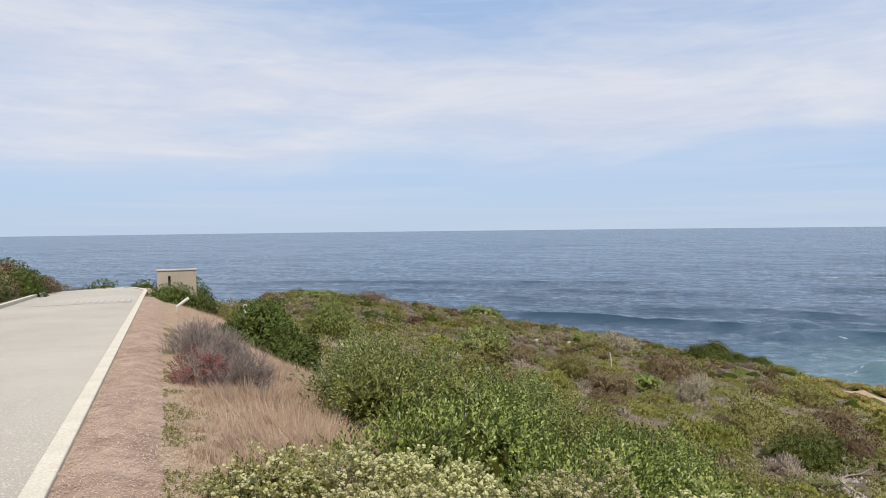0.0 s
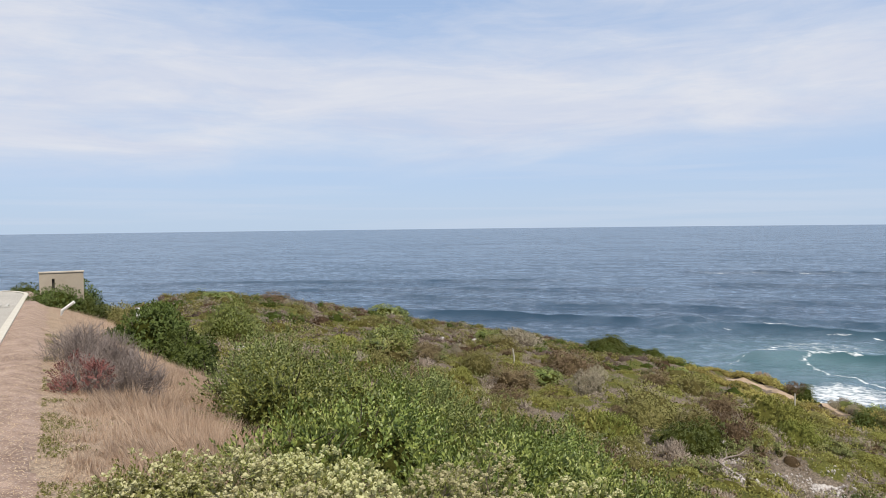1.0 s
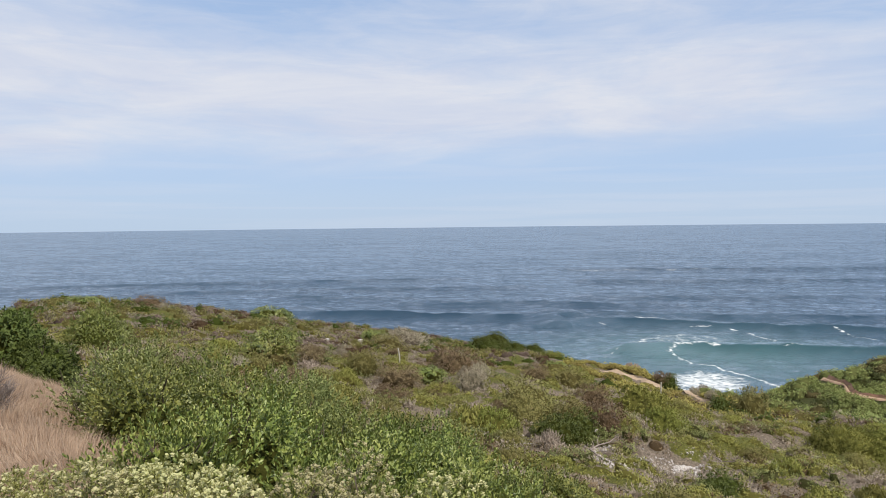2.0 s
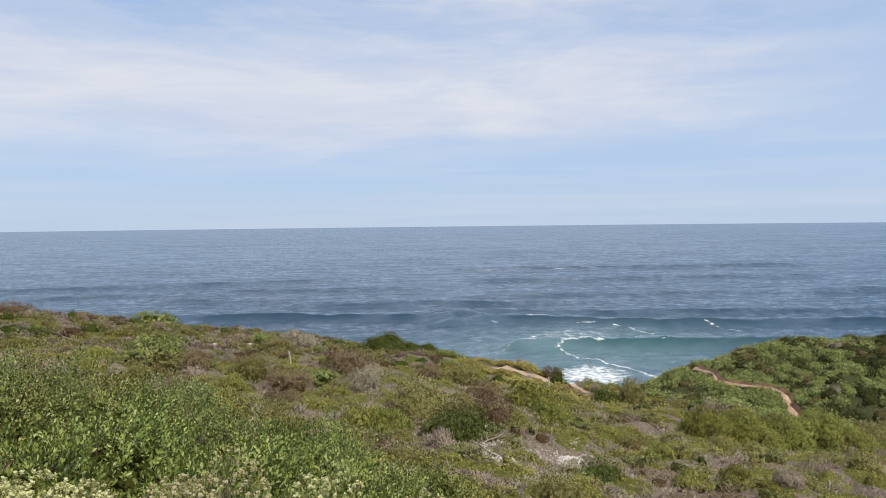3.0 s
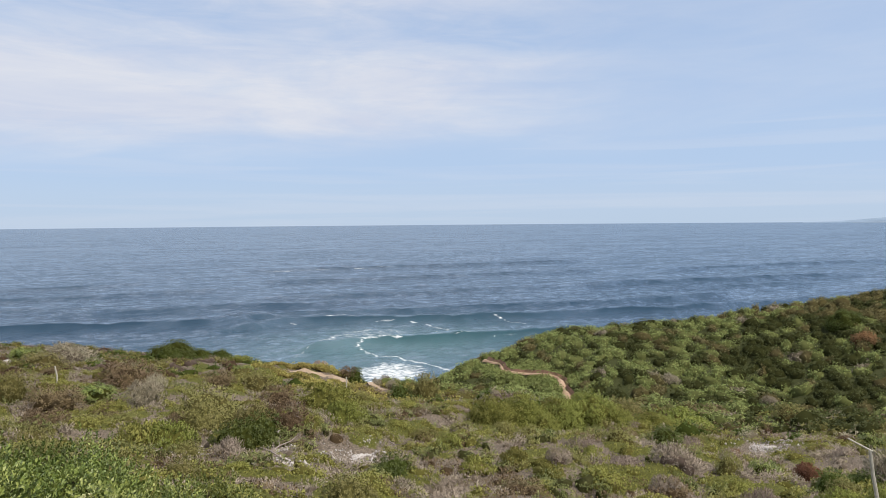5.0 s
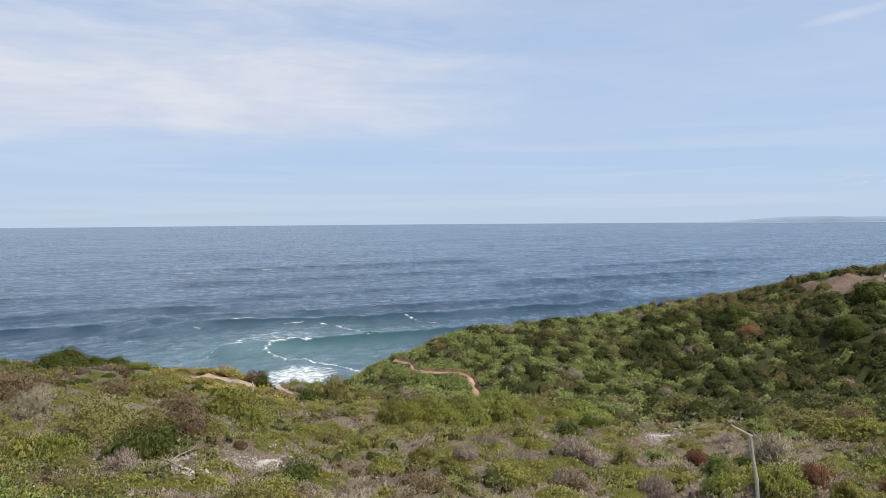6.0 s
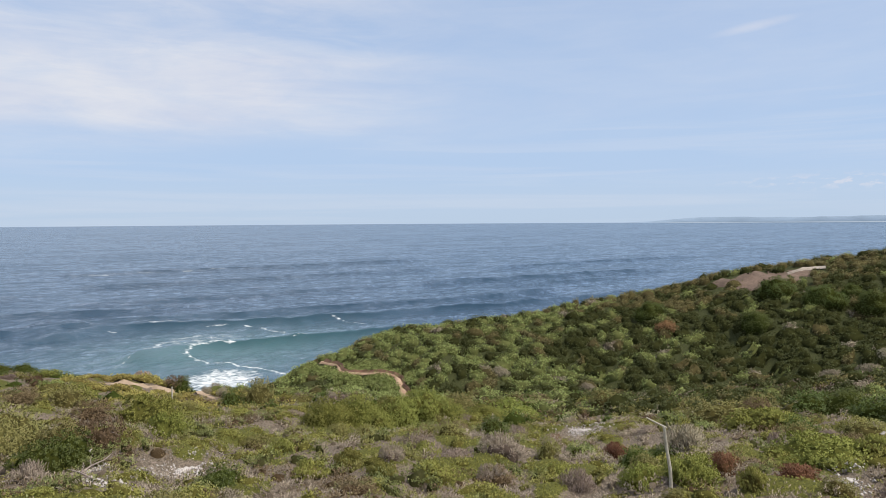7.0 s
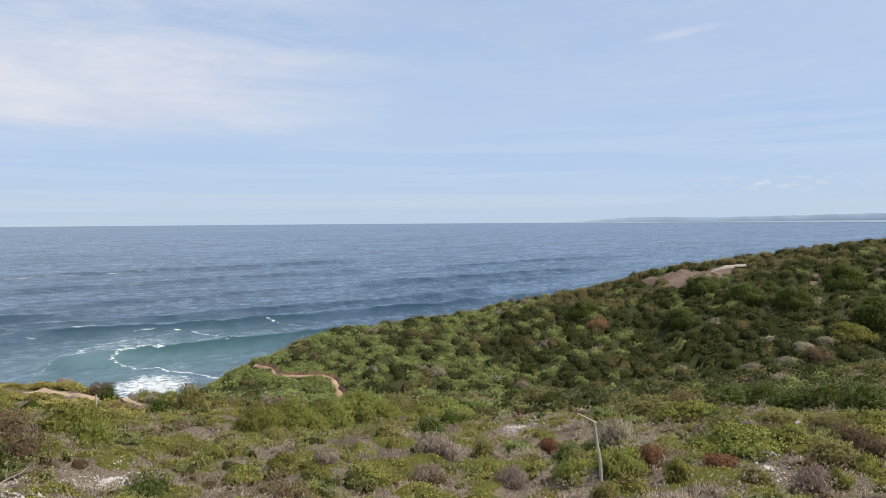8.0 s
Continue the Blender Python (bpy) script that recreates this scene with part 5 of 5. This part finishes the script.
def domes_mesh(name, label, xy, size, height, mat, shoots, n, L, W, seed, spread=1.15, up=0.35, core=True, inner=None, shrink=0.82, skirt=0.02, mesh=(5, 10)):
    """Many shrubs too far to tell apart, as one mass of leaves."""
    r = np.random.default_rng(seed)
    m = len(xy)
    a = r.uniform(*size, m)
    h = r.uniform(*height, m)
    K = 10
    lb = r.normal(0, 1, (m, K, 3))
    lb[..., 2] = np.abs(lb[..., 2]) * 0.9
    lb = unit(lb) * r.uniform(0.75, 1.1, (m, K, 1))
    dims = np.stack([a, a * r.uniform(0.75, 1.2, m), h], -1)
    C, G = clump_core(lb, 0.36, dims, *mesh, shrink)
    c = np.take_along_axis(lb, r.integers(0, K, (m, shoots, 1)), 1)
    q = r.normal(0, 1, (m, shoots, 3))
    q[..., 2] += 0.45
    q = unit(q)
    D = c * 0.64 + q * 0.36 * r.uniform(0.8, 1.08, (m, shoots, 1))
    D[..., 2] = np.where(D[..., 2] < skirt, skirt + 0.5 * np.abs(D[..., 2] - skirt), D[..., 2])
    P = D * dims[:, None]
    P[..., :2] += xy[:, None]
    C[..., :2] += xy[:, None]
    P, C = P.reshape(-1, 3), C.reshape(-1, 3)
    P[:, 2] += terrain(P[:, 0], P[:, 1])
    C[:, 2] += terrain(C[:, 0], C[:, 1])
    A = unit(q + 0.5 * c + np.array([0, 0, up]) + r.normal(0, 0.12, q.shape)).reshape(-1, 3)
    V, F, N = leaves(P, A, n, L, W, L * 0.8, spread, r, full=None, soft=0.82)
    me = arr_mesh(name, V, F, mat, False, N) if not core else None
    # cores take a second, darkened material that paints shade behind the leaves
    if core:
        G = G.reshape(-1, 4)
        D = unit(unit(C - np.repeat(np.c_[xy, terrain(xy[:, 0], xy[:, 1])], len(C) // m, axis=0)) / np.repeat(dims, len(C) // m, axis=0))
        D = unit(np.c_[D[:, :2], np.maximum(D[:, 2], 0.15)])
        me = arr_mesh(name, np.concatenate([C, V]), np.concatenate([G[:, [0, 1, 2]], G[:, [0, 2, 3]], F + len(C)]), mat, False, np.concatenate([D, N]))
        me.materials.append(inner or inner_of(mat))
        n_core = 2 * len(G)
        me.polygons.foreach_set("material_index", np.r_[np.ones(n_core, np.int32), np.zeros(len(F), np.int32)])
    return tagged(new(name, me), label, "scrub", kind="stuff")


def build_far_scrub():
    r = np.random.default_rng(77)
    # far part of the near slope
    N = 3300
    u, v = r.uniform(-40, 95, N), r.uniform(6, 60, N)
    x, y = CA * v - SA * u, SA * v + CA * u
    d, s, _ = polyline(x, y, COAST)
    dist = np.hypot(x, y)
    keep = (s > 0) & (dist > 20) & ~((u > -16) & (u < 42) & (v < 40)) & ~on_path(x, y)
    keep &= (np.degrees(np.arctan2(x, y)) > -20) & (np.degrees(np.arctan2(x, y)) < 110)
    dr, sr, hr = polyline(x, y, RIDGE)
    keep &= terrain(x, y) > hr - 0.17 * dr - 3.5
    xy = np.c_[x, y][keep]
    pick = r.choice(7, len(xy), p=[0.15, 0.30, 0.15, 0.13, 0.09, 0.0, 0.18])
    grassy = np.hypot((xy[:, 0] - 31) / 9, (xy[:, 1] - 47) / 12) < 1
    grassy = (grassy & (r.uniform(0, 1, len(xy)) < 0.65)) | (np.hypot((xy[:, 0] - 33.5) / 5.5, (xy[:, 1] - 54) / 8) < 1)
    pick = np.where(wobble(xy[:, 0], xy[:, 1], 23, 4) > 0.35, np.where(pick == 1, 2, pick), pick)
    pick = np.where(grassy, 5, pick)
    for k, (mat, lab, hs) in enumerate(((M_MOSS, "low yellow-green scrub", (.25, .5)), (M_HEATH, "grey-mauve dry heath", (.25, .5)), (M_OLIVE, "olive scrub", (.35, .75)),
                                        (M_LEAF_DARK, "dark green scrub", (.4, .9)), (M_SILVER, "silver-grey scrub", (.3, .6)), (M_GRASS, "short yellow-green grassy growth", (.2, .4)), (M_BROWN, "dark brown dry scrub", (.3, .6)))):
        domes_mesh("slope_scrub", lab + " spread over the seaward slope", xy[pick == k], (0.7, 1.6), hs, mat, 44, 4, 0.135, 0.055 if k in (1, 4, 6) else 0.09, 600 + k, 1.0, 0.4, True, None, 0.72, mesh=(4, 8))
    # the hill across the gully
    x, y = (c.ravel() for c in np.meshgrid(np.arange(30, 125, 1.46), np.arange(-45, 56, 1.46)))
    x, y = x + r.uniform(-0.6, 0.6, x.shape), y + r.uniform(-0.6, 0.6, x.shape)
    d, s, h = polyline(x, y, RIDGE)
    az = np.degrees(np.arctan2(x, y))
    keep = (((s > 0) & (d < 52)) | (d < 5)) & (az < 102) & (az > 36) & (x > 44 - 0.2 * (y - 20))
    gaps = [polyline(x, y, P) for P in (SCAR, BARE_PATCH, [(60.5, -2.6, .5), (58.4, -4.6, 1.2), (57, -6.5, 1.5)])]
    bare = np.min([g[0] - g[2] - 0.3 for g in gaps], axis=0)
    edge = r.uniform(0, 1, x.shape)
    keep &= (bare > 0) | ((bare > -1.9) & (edge < 0.16))
    clear = on_path(x, y)
    track = polyline(x, y, [p[:2] for p in HILL_PATH])[0]
    low = np.c_[x, y][keep & ((clear & (track > 1.0)) | (bare < 0.8))]
    t = r.uniform(0, 1, 420) * (len(HILL_PATH) - 1)
    px, py = (np.interp(t, np.arange(len(HILL_PATH)), [p[c] for p in HILL_PATH]) for c in (0, 1))
    side = np.c_[px + r.normal(0, 1.1, 420), py + r.normal(0, 1.1, 420)]
    low = np.concatenate([low, side[polyline(side[:, 0], side[:, 1], [p[:2] for p in HILL_PATH])[0] > 0.72]])
    xy = np.c_[x, y][keep & ~clear]
    pick = r.choice(4, len(xy), p=[0.70, 0.16, 0.12, 0.02])
    # shade over the hill's right side, painted by picking the darker leaves
    deep = smooth(55, 78, az[keep & ~clear] - 8 * wobble(xy[:, 0], xy[:, 1], 21, 3))
    pick = np.where((pick == 0) & (r.uniform(0, 1, len(xy)) < 0.9 * deep), 1, pick)
    top = (polyline(xy[:, 0], xy[:, 1], RIDGE)[0] < 9) & (xy[:, 0] > 86)
    pick = np.where(top & (r.uniform(0, 1, len(xy)) < 0.5), 2, pick)
    for k, (mat, lab, hs) in enumerate(((M_HILL, "dense dark green scrub", (.4, 1.0)), (M_HILL_DARK, "deep green and shade-toned scrub", (.4, 1.05)), (M_HILL_OLIVE, "olive scrub", (.5, 1.0)), (M_SILVER, "grey dry scrub", (.4, .8)))):
        domes_mesh("hill_scrub", lab + " over the hillside", xy[pick == k], (0.8, 1.6), hs, mat, 66, 3, 0.145, 0.125, 700 + k, 1.25, 0.3, True, None, 0.82, 0.1, mesh=(4, 8))
    domes_mesh("hill_scrub", "low olive scrub along the footpath", low, (0.5, 0.9), (.2, .42), M_HILL, 40, 3, 0.15, 0.11, 711, 1.2, 0.4, True, None, 0.8, mesh=(4, 8))
    # low grassy growth round the cove path
    a, q = r.uniform(0, 6.28, 260), np.sqrt(r.uniform(0, 1, 260))
    xy = np.c_[35.5 + 5.5 * q * np.cos(a), 51.5 + 9 * q * np.sin(a)]
    xy = xy[polyline(xy[:, 0], xy[:, 1], [p[:2] for p in COVE_PATH])[0] > 0.95]
    domes_mesh("slope_scrub", "low yellow-green growth above the cove", xy, (0.5, 1.1), (.08, .16), M_GRASS, 50, 3, 0.15, 0.06, 712, 0.8, 0.5, True, None, 0.6)
    # grey dry bushes and a rusty one among the green of the hill
    for x, y, k, sc in ((70.4, 1.2, 8, 1.7), (69.0, 4.0, 8, 1.4), (71.5, -1.5, 10, 1.8), (61.5, 33.0, 8, 1.5), (63.5, 24.4, 8, 1.2), (79.3, 21.3, 7, 3.0), (76.1, -4.3, 11, 2.0), (72.8, -0.2, 8, 1.5), (74.6, -2.0, 8, 1.2)):
        place(KINDS[k], x, y, 40 * sc, sc, -0.3 if x > 60 else 0.06, sc * (1.0 if k == 6 else 0.9))


build_far_scrub()


def build_carpet():
    """Short sprigs that clothe the mats and the heath between the shrubs."""
    r = np.random.default_rng(91)
    N = 46000
    u, v = r.uniform(-18, 44, N), 4.5 + 37 * r.uniform(0, 1, N) ** 1.15
    x, y = CA * v - SA * u, SA * v + CA * u
    bare = np.zeros(N, bool)
    for cx, cy, cr in STONE_PATCHES:
        bare |= np.hypot((x - cx) / 1.4, y - cy) < cr
    keep = (np.hypot(x, y) > 9) & (~bare | (r.uniform(0, 1, N) < 0.85))
    x, y = x[keep], y[keep]
    f = mats(x, y) + r.normal(0, 0.12, len(x))
    kind = np.where(f > 0.5, 0, np.where(wobble(x, y, 3.7, 51) + r.normal(0, 0.3, len(x)) > 0.25, 2, 1))
    kind = np.where((kind == 1) & (r.uniform(0, 1, len(x)) < 0.15), 3, kind)
    for k, (mat, lab, L, W) in enumerate(((M_MOSS, "mossy yellow-green cushion growth", 0.085, 0.04), (M_HEATH, "low mauve-grey dry heath", 0.12, 0.022),
                                          (M_OLIVE, "low olive growth", 0.11, 0.045), (M_SILVER, "thin silver-grey dry stalks", 0.12, 0.016))):
        m = (kind == k) & (r.uniform(0, 1, len(x)) < (0.9, 1, 0.8, 0.8)[k])
        P = np.c_[x[m], y[m], terrain(x[m], y[m]) - 0.01]
        A = unit(np.array([0, 0, 1.0]) + r.normal(0, 0.3, P.shape))
        V, F, N = leaves(P, A, 3, L, W * 1.2, 0.05, 0.75, r, full=None, soft=0.85)
        tagged(new("ground_cover", arr_mesh("ground_cover", V, F, mat, False, N)), lab + " spread between the shrubs", "ground cover", kind="stuff")


build_carpet()


def build_clumps():
    """Small heath tufts and mossy mounds, too many to count."""
    r = np.random.default_rng(95)
    N = 3700
    u, v = r.uniform(-17, 43, N), 5.5 + 35.5 * r.uniform(0, 1, N) ** 1.2
    x, y = CA * v - SA * u, SA * v + CA * u
    keep = np.hypot(x, y) > 11.5
    for cx, cy, cr in STONE_PATCHES:
        keep &= np.hypot((x - cx) / 1.3, y - cy) > 0.8 * cr + 0.2
    x, y = x[keep], y[keep]
    f = mats(x, y)
    xy = np.c_[x, y]
    low = (f < 0.45)
    tone = wobble(x, y, 6, 61) + 0.5 * wobble(x, y, 17, 62) + r.normal(0, 0.35, len(x))
    domes_mesh("heath_clumps", "low mauve-grey heath tufts between the shrubs", xy[low & (tone < -0.1)], (0.28, 0.7), (0.2, 0.42), M_HEATH, 34, 4, 0.10, 0.026, 801, 0.75, 0.55, True, None, 0.5, mesh=(3, 8))
    brown = wobble(x, y, 9, 66) + r.normal(0, 0.3, len(x)) > 0.25
    domes_mesh("brown_clumps", "low dark brown dry tufts between the shrubs", xy[low & (tone >= -0.1) & (tone < 0.6) & brown], (0.4, 0.9), (0.25, 0.55), M_BROWN, 44, 4, 0.09, 0.034, 805, 1.0, 0.5, True, None, 0.45, mesh=(3, 8))
    domes_mesh("dry_clumps", "low olive-brown tufts between the shrubs", xy[low & (tone >= -0.1) & (tone < 0.6) & ~brown], (0.35, 0.8), (0.2, 0.5), M_OLIVE, 44, 4, 0.085, 0.042, 802, 0.95, 0.5, True, None, 0.6, mesh=(3, 8))
    domes_mesh("green_clumps", "small dark green bushes between the shrubs", xy[low & (tone >= 0.6)], (0.35, 0.8), (0.25, 0.55), M_LEAF_GREY, 44, 4, 0.085, 0.042, 804, 1.0, 0.5, True, None, 0.6, mesh=(3, 8))
    domes_mesh("moss_clumps", "mossy yellow-green mounds", xy[~low][: 560], (0.45, 1.0), (0.14, 0.28), M_MOSS, 60, 3, 0.075, 0.05, 803, 0.95, 0.5, True, None, 0.66, mesh=(3, 8))


build_clumps()


def build_grass():
    """Dry straw-coloured grass between the verge and the shrubs."""
    r = np.random.default_rng(88)
    N = 100000
    s, o = r.uniform(2.0, 26, N), 0.5 + 3.2 * r.uniform(0, 1, N)
    x = KERB0[0] + RU[0] * s + RV[0] * o
    y = KERB0[1] + RU[1] * s + RV[1] * o
    keep = r.uniform(0, 1, N) < smooth(0.4, 1.1, o) + 0.2
    x, y, o = x[keep], y[keep], o[keep]
    N = len(x)
    z = terrain(x, y)
    e = 0.05
    up = unit(np.c_[(z - terrain(x + e, y)) / e, (z - terrain(x, y + e)) / e, np.ones(N)])
    tall = (0.35 + 0.75 * smooth(0.8, 1.7, o)) * (1 + 0.5 * wobble(x, y, 1.1, 6) + 0.5 * wobble(x, y, 0.35, 7))
    l = r.uniform(0.05, 0.17, N) * tall
    a = r.uniform(0, 6.283, N) * 0.5 + 3.0 * wobble(x, y, 0.9, 8)
    lean = np.clip(r.normal(1.05, 0.3, N), 0.1, 1.4)
    side = np.c_[np.cos(a), np.sin(a), 0 * a]
    D = unit(side * np.sin(lean)[:, None] + up * np.cos(lean)[:, None])
    X = np.c_[-np.sin(a), np.cos(a), 0 * a] * (0.0014 + 0.0012 * r.uniform(0, 1, N))[:, None]
    O = np.c_[x, y, z + 0.0]
    V = np.stack([O - X, O + X, O + D * l[:, None]], 1).reshape(-1, 3)
    F = (np.arange(N) * 3)[:, None] + np.array([[0, 1, 2]])
    # taller tufts towards the shrubs
    M = 1500
    s, o = r.uniform(2.5, 14, M), 0.95 + 2.6 * r.uniform(0, 1, M) ** 0.8
    cx, cy = KERB0[0] + RU[0] * s + RV[0] * o, KERB0[1] + RU[1] * s + RV[1] * o
    big = r.uniform(0.12, 0.36, M) * (0.45 + 0.55 * smooth(1.0, 1.7, o))
    c = np.repeat(np.arange(M), 34)
    a = r.uniform(0, 6.283, len(c))
    x, y = cx[c] + 0.05 * r.normal(0, 1, len(c)), cy[c] + 0.05 * r.normal(0, 1, len(c))
    lean = np.clip(np.abs(r.normal(0.55, 0.5, len(c))), 0, 1.45)
    D = np.c_[np.cos(a) * np.sin(lean) + 0.35 * np.sin(2.1 * cx[c] + 1.3 * cy[c]), np.sin(a) * np.sin(lean) + 0.35 * np.cos(1.7 * cx[c] - 2.3 * cy[c]), np.cos(lean)]
    l = big[c] * r.uniform(0.5, 1.1, len(c))
    X = np.c_[-np.sin(a), np.cos(a), 0 * a] * (0.0025 + 0.004 * r.uniform(0, 1, len(c)))[:, None]
    O = np.c_[x, y, terrain(x, y) - 0.01]
    T = np.stack([O - X, O + X, O + D * l[:, None]], 1).reshape(-1, 3)
    F = np.concatenate([F, len(V) + (np.arange(len(c)) * 3)[:, None] + np.array([[0, 1, 2]])])
    V = np.concatenate([V, T])
    tagged(new("dry_grass", arr_mesh("dry_grass", V, F, M_STRAW)), "matted dry straw-coloured grass", "grass", kind="stuff")


build_grass()


def build_litter():
    """Bits of dry straw and small stones strewn over the gravel verge."""
    r = np.random.default_rng(101)
    N = 20000
    s, o = r.uniform(1.5, 24, N), r.uniform(0.16, 1.1, N)
    x, y = KERB0[0] + RU[0] * s + RV[0] * o, KERB0[1] + RU[1] * s + RV[1] * o
    z = np.maximum(terrain(x, y) + 0.02 * (o > 0.7), np.where(o < 0.75, road_z(s) + 0.012, -9))
    a, l = r.uniform(0, 6.283, N), r.uniform(0.01, 0.034, N)
    D = np.c_[np.cos(a), np.sin(a), r.uniform(-0.05, 0.35, N)] * l[:, None]
    X = np.c_[-np.sin(a), np.cos(a), 0 * a] * (r.uniform(0.0015, 0.0045, N))[:, None]
    O = np.c_[x, y, z + 0.004]
    V = np.stack([O - X, O + X, O + D + X * 0.5, O + D - X * 0.5], 1).reshape(-1, 3)
    F = (np.arange(N) * 4)[:, None] + np.array([[0, 1, 2, 3]])
    tagged(new("straw_litter", arr_mesh("straw_litter", V, F, M_STRAW)), "dry straw litter strewn over the gravel verge", "litter", kind="stuff")
    n = 5200
    s, o = r.uniform(2, 16, n), 0.78 + np.abs(r.normal(0, 0.24, n))
    x, y = KERB0[0] + RU[0] * s + RV[0] * o, KERB0[1] + RU[1] * s + RV[1] * o
    m = wobble(x, y, 1.6, 71) + 0.5 * wobble(x, y, 0.5, 72) > -0.05
    P = np.c_[x[m], y[m], terrain(x[m], y[m])]
    A = unit(np.array([0, 0, 1.0]) + r.normal(0, 0.4, P.shape))
    V, F, N = leaves(P, A, 5, 0.022, 0.008, 0.012, 1.25, r)
    tagged(new("verge_weeds", arr_mesh("verge_weeds", V, F, M_FLOWER_LEAF, False, N)), "small green weeds along the edge of the gravel", "weeds", kind="stuff")


build_litter()


def build_stones():
    r = np.random.default_rng(99)
    B = np.array([[1, 0, 0], [0, 1, 0], [-1, 0, 0], [0, -1, 0], [0, 0, 1], [0, 0, -1.0]])
    T = np.array([[0, 1, 4], [1, 2, 4], [2, 3, 4], [3, 0, 4], [1, 0, 5], [2, 1, 5], [3, 2, 5], [0, 3, 5]])
    for cx, cy, cr in STONE_PATCHES:
        n = int(1100 * cr)
        a, d = r.uniform(0, 6.28, n), cr * np.abs(r.normal(0.45, 0.6, n))
        x, y = cx + d * np.cos(a) * 1.5, cy + d * np.sin(a) * 0.8
        z = terrain(x, y)
        s = 0.01 + 0.06 * r.uniform(0, 1, n) ** 2.6
        V = B[None] * (s[:, None] * r.uniform(0.6, 1.2, (n, 3)))[:, None] + r.normal(0, 0.008, (n, 6, 3)) + np.c_[x, y, z + 0.015][:, None]
        F = (np.arange(n) * 6)[:, None, None] + T[None]
        tagged(new("stones", arr_mesh("stones", V.reshape(-1, 3), F.reshape(-1, 3), M_STONE)), "scatter of pale broken stones on bare soil", "stones", kind="stuff")


build_stones()


def rock(name, label, x, y, a, b, h, seed, turn=0):
    """A low rounded rock with uneven faces, half set in the soil."""
    r = np.random.default_rng(seed)
    bm = bmesh.new()
    bmesh.ops.create_icosphere(bm, subdivisions=2, radius=1.0)
    for q in bm.verts:
        k = 1 + 0.16 * math.sin(3.1 * q.co.x + seed) * math.cos(2.7 * q.co.y + 2 * seed) + r.uniform(-0.07, 0.07)
        q.co = Vector((q.co.x * a * k, q.co.y * b * k, min(q.co.z, 0.62) * h * k))
    me = bpy.data.meshes.new(name)
    bm.to_mesh(me)
    bm.free()
    me.materials.append(M_STONE)
    ob = tagged(new(name, me), label, "rock", "pale rocks on the slope")
    ob.matrix_basis = pose(x, y, tz(x, y) + 0.3 * h, 0, 0, turn)
    return ob


for k, (x, y, a, h) in enumerate(((11.9, 65.0, 0.3, 0.3), (20.7, 68.5, 0.3, 0.25), (7.2, 53.1, 0.2, 0.2), (30.8, -0.3, 0.36, 0.16), (26.6, 0.6, 0.2, 0.15), (5.4, 62.0, 0.2, 0.2), (-4.3, 27.6, 0.25, 0.2), (13.4, 22.8, 0.2, 0.15))):
    rock("rock", "pale flat weathered rock among the low scrub", x, y, a, 0.7 * a, h, 31 + k, 37 * k)


def dead_branch(x, y, turn, seed):
    r = np.random.default_rng(seed)
    thing = tagged(new("dead_branch"), "bleached grey fallen branch lying in the scrub", "branch", "fallen branches")
    main = [(-0.7, 0, 0.03, 0.028), (-0.2, 0.05, 0.08, 0.026), (0.3, -0.02, 0.1, 0.02), (0.8, 0.08, 0.16, 0.01)]
    V, F = tubes([main], 6)
    part("stem", arr_mesh("stem", V, F, M_TWIG), None, thing)
    V, F = tubes([[(-0.2, 0.05, 0.08, 0.014), (0.05, 0.3, 0.16, 0.01), (0.3, 0.42, 0.26, 0.005)], [(0.3, -0.02, 0.1, 0.012), (0.5, -0.25, 0.2, 0.008), (0.72, -0.34, 0.22, 0.004)]], 5)
    part("side_branch", arr_mesh("side_branch", V, F, M_TWIG), None, thing)
    thing.matrix_basis = pose(x, y, tz(x, y) + 0.12, 0, 0, turn)


for k, (x, y) in enumerate(((12.1, 20.0), (10.7, 18.0), (27.6, 2.0), (16.4, 19.4))):
    dead_branch(x, y, 20 + 75 * k, 61 + k)


def roadside():
    """Shrubs round the wall, past the end of the road and on the bank across it."""
    r = np.random.default_rng(123)
    for s, o, k, sc in ((39, 1.0, 6, 1.1), (40, -0.2, 6, 1.15), (40, -1.4, 10, 0.95), (40, -2.2, 6, 1.45), (40.2, -3.4, 10, 1.1), (40.2, -4.4, 10, 1.2), (40, -5.6, 10, 1.2), (39.5, -7.5, 10, 1.3)):
        x, y = KERB0 + RU * s + RV * o
        place(KINDS[k], x, y, r.uniform(0, 360), sc)
    brown = KINDS[10]
    for s in np.arange(17, 36, 1.3):
        for o in (-4.7, -5.9):
            k = int(r.choice([6, 10, 10]))
            x, y = KERB0 + RU * s + RV * (o + (0.5 if s > 29 else 0) - r.uniform(0, 0.4))
            place(brown if k == 10 else KINDS[k], x, y, r.uniform(0, 360), r.uniform(1.0, 1.4) if o > -5 else r.uniform(1.4, 1.8))
    for x, y, k, sc in ((-10.1, 24.5, 6, 0.85), (-9.6, 24.4, 6, 1.05), (-8.9, 24.6, 6, 0.9), (-8.1, 25.4, 4, 1.1), (-10.2, 26.6, 6, 1.5), (-7.4, 24.0, 4, 0.9), (-7.6, 26.6, 9, 0.9)):
        place(KINDS[k], x, y, r.uniform(0, 360), sc)


roadside()
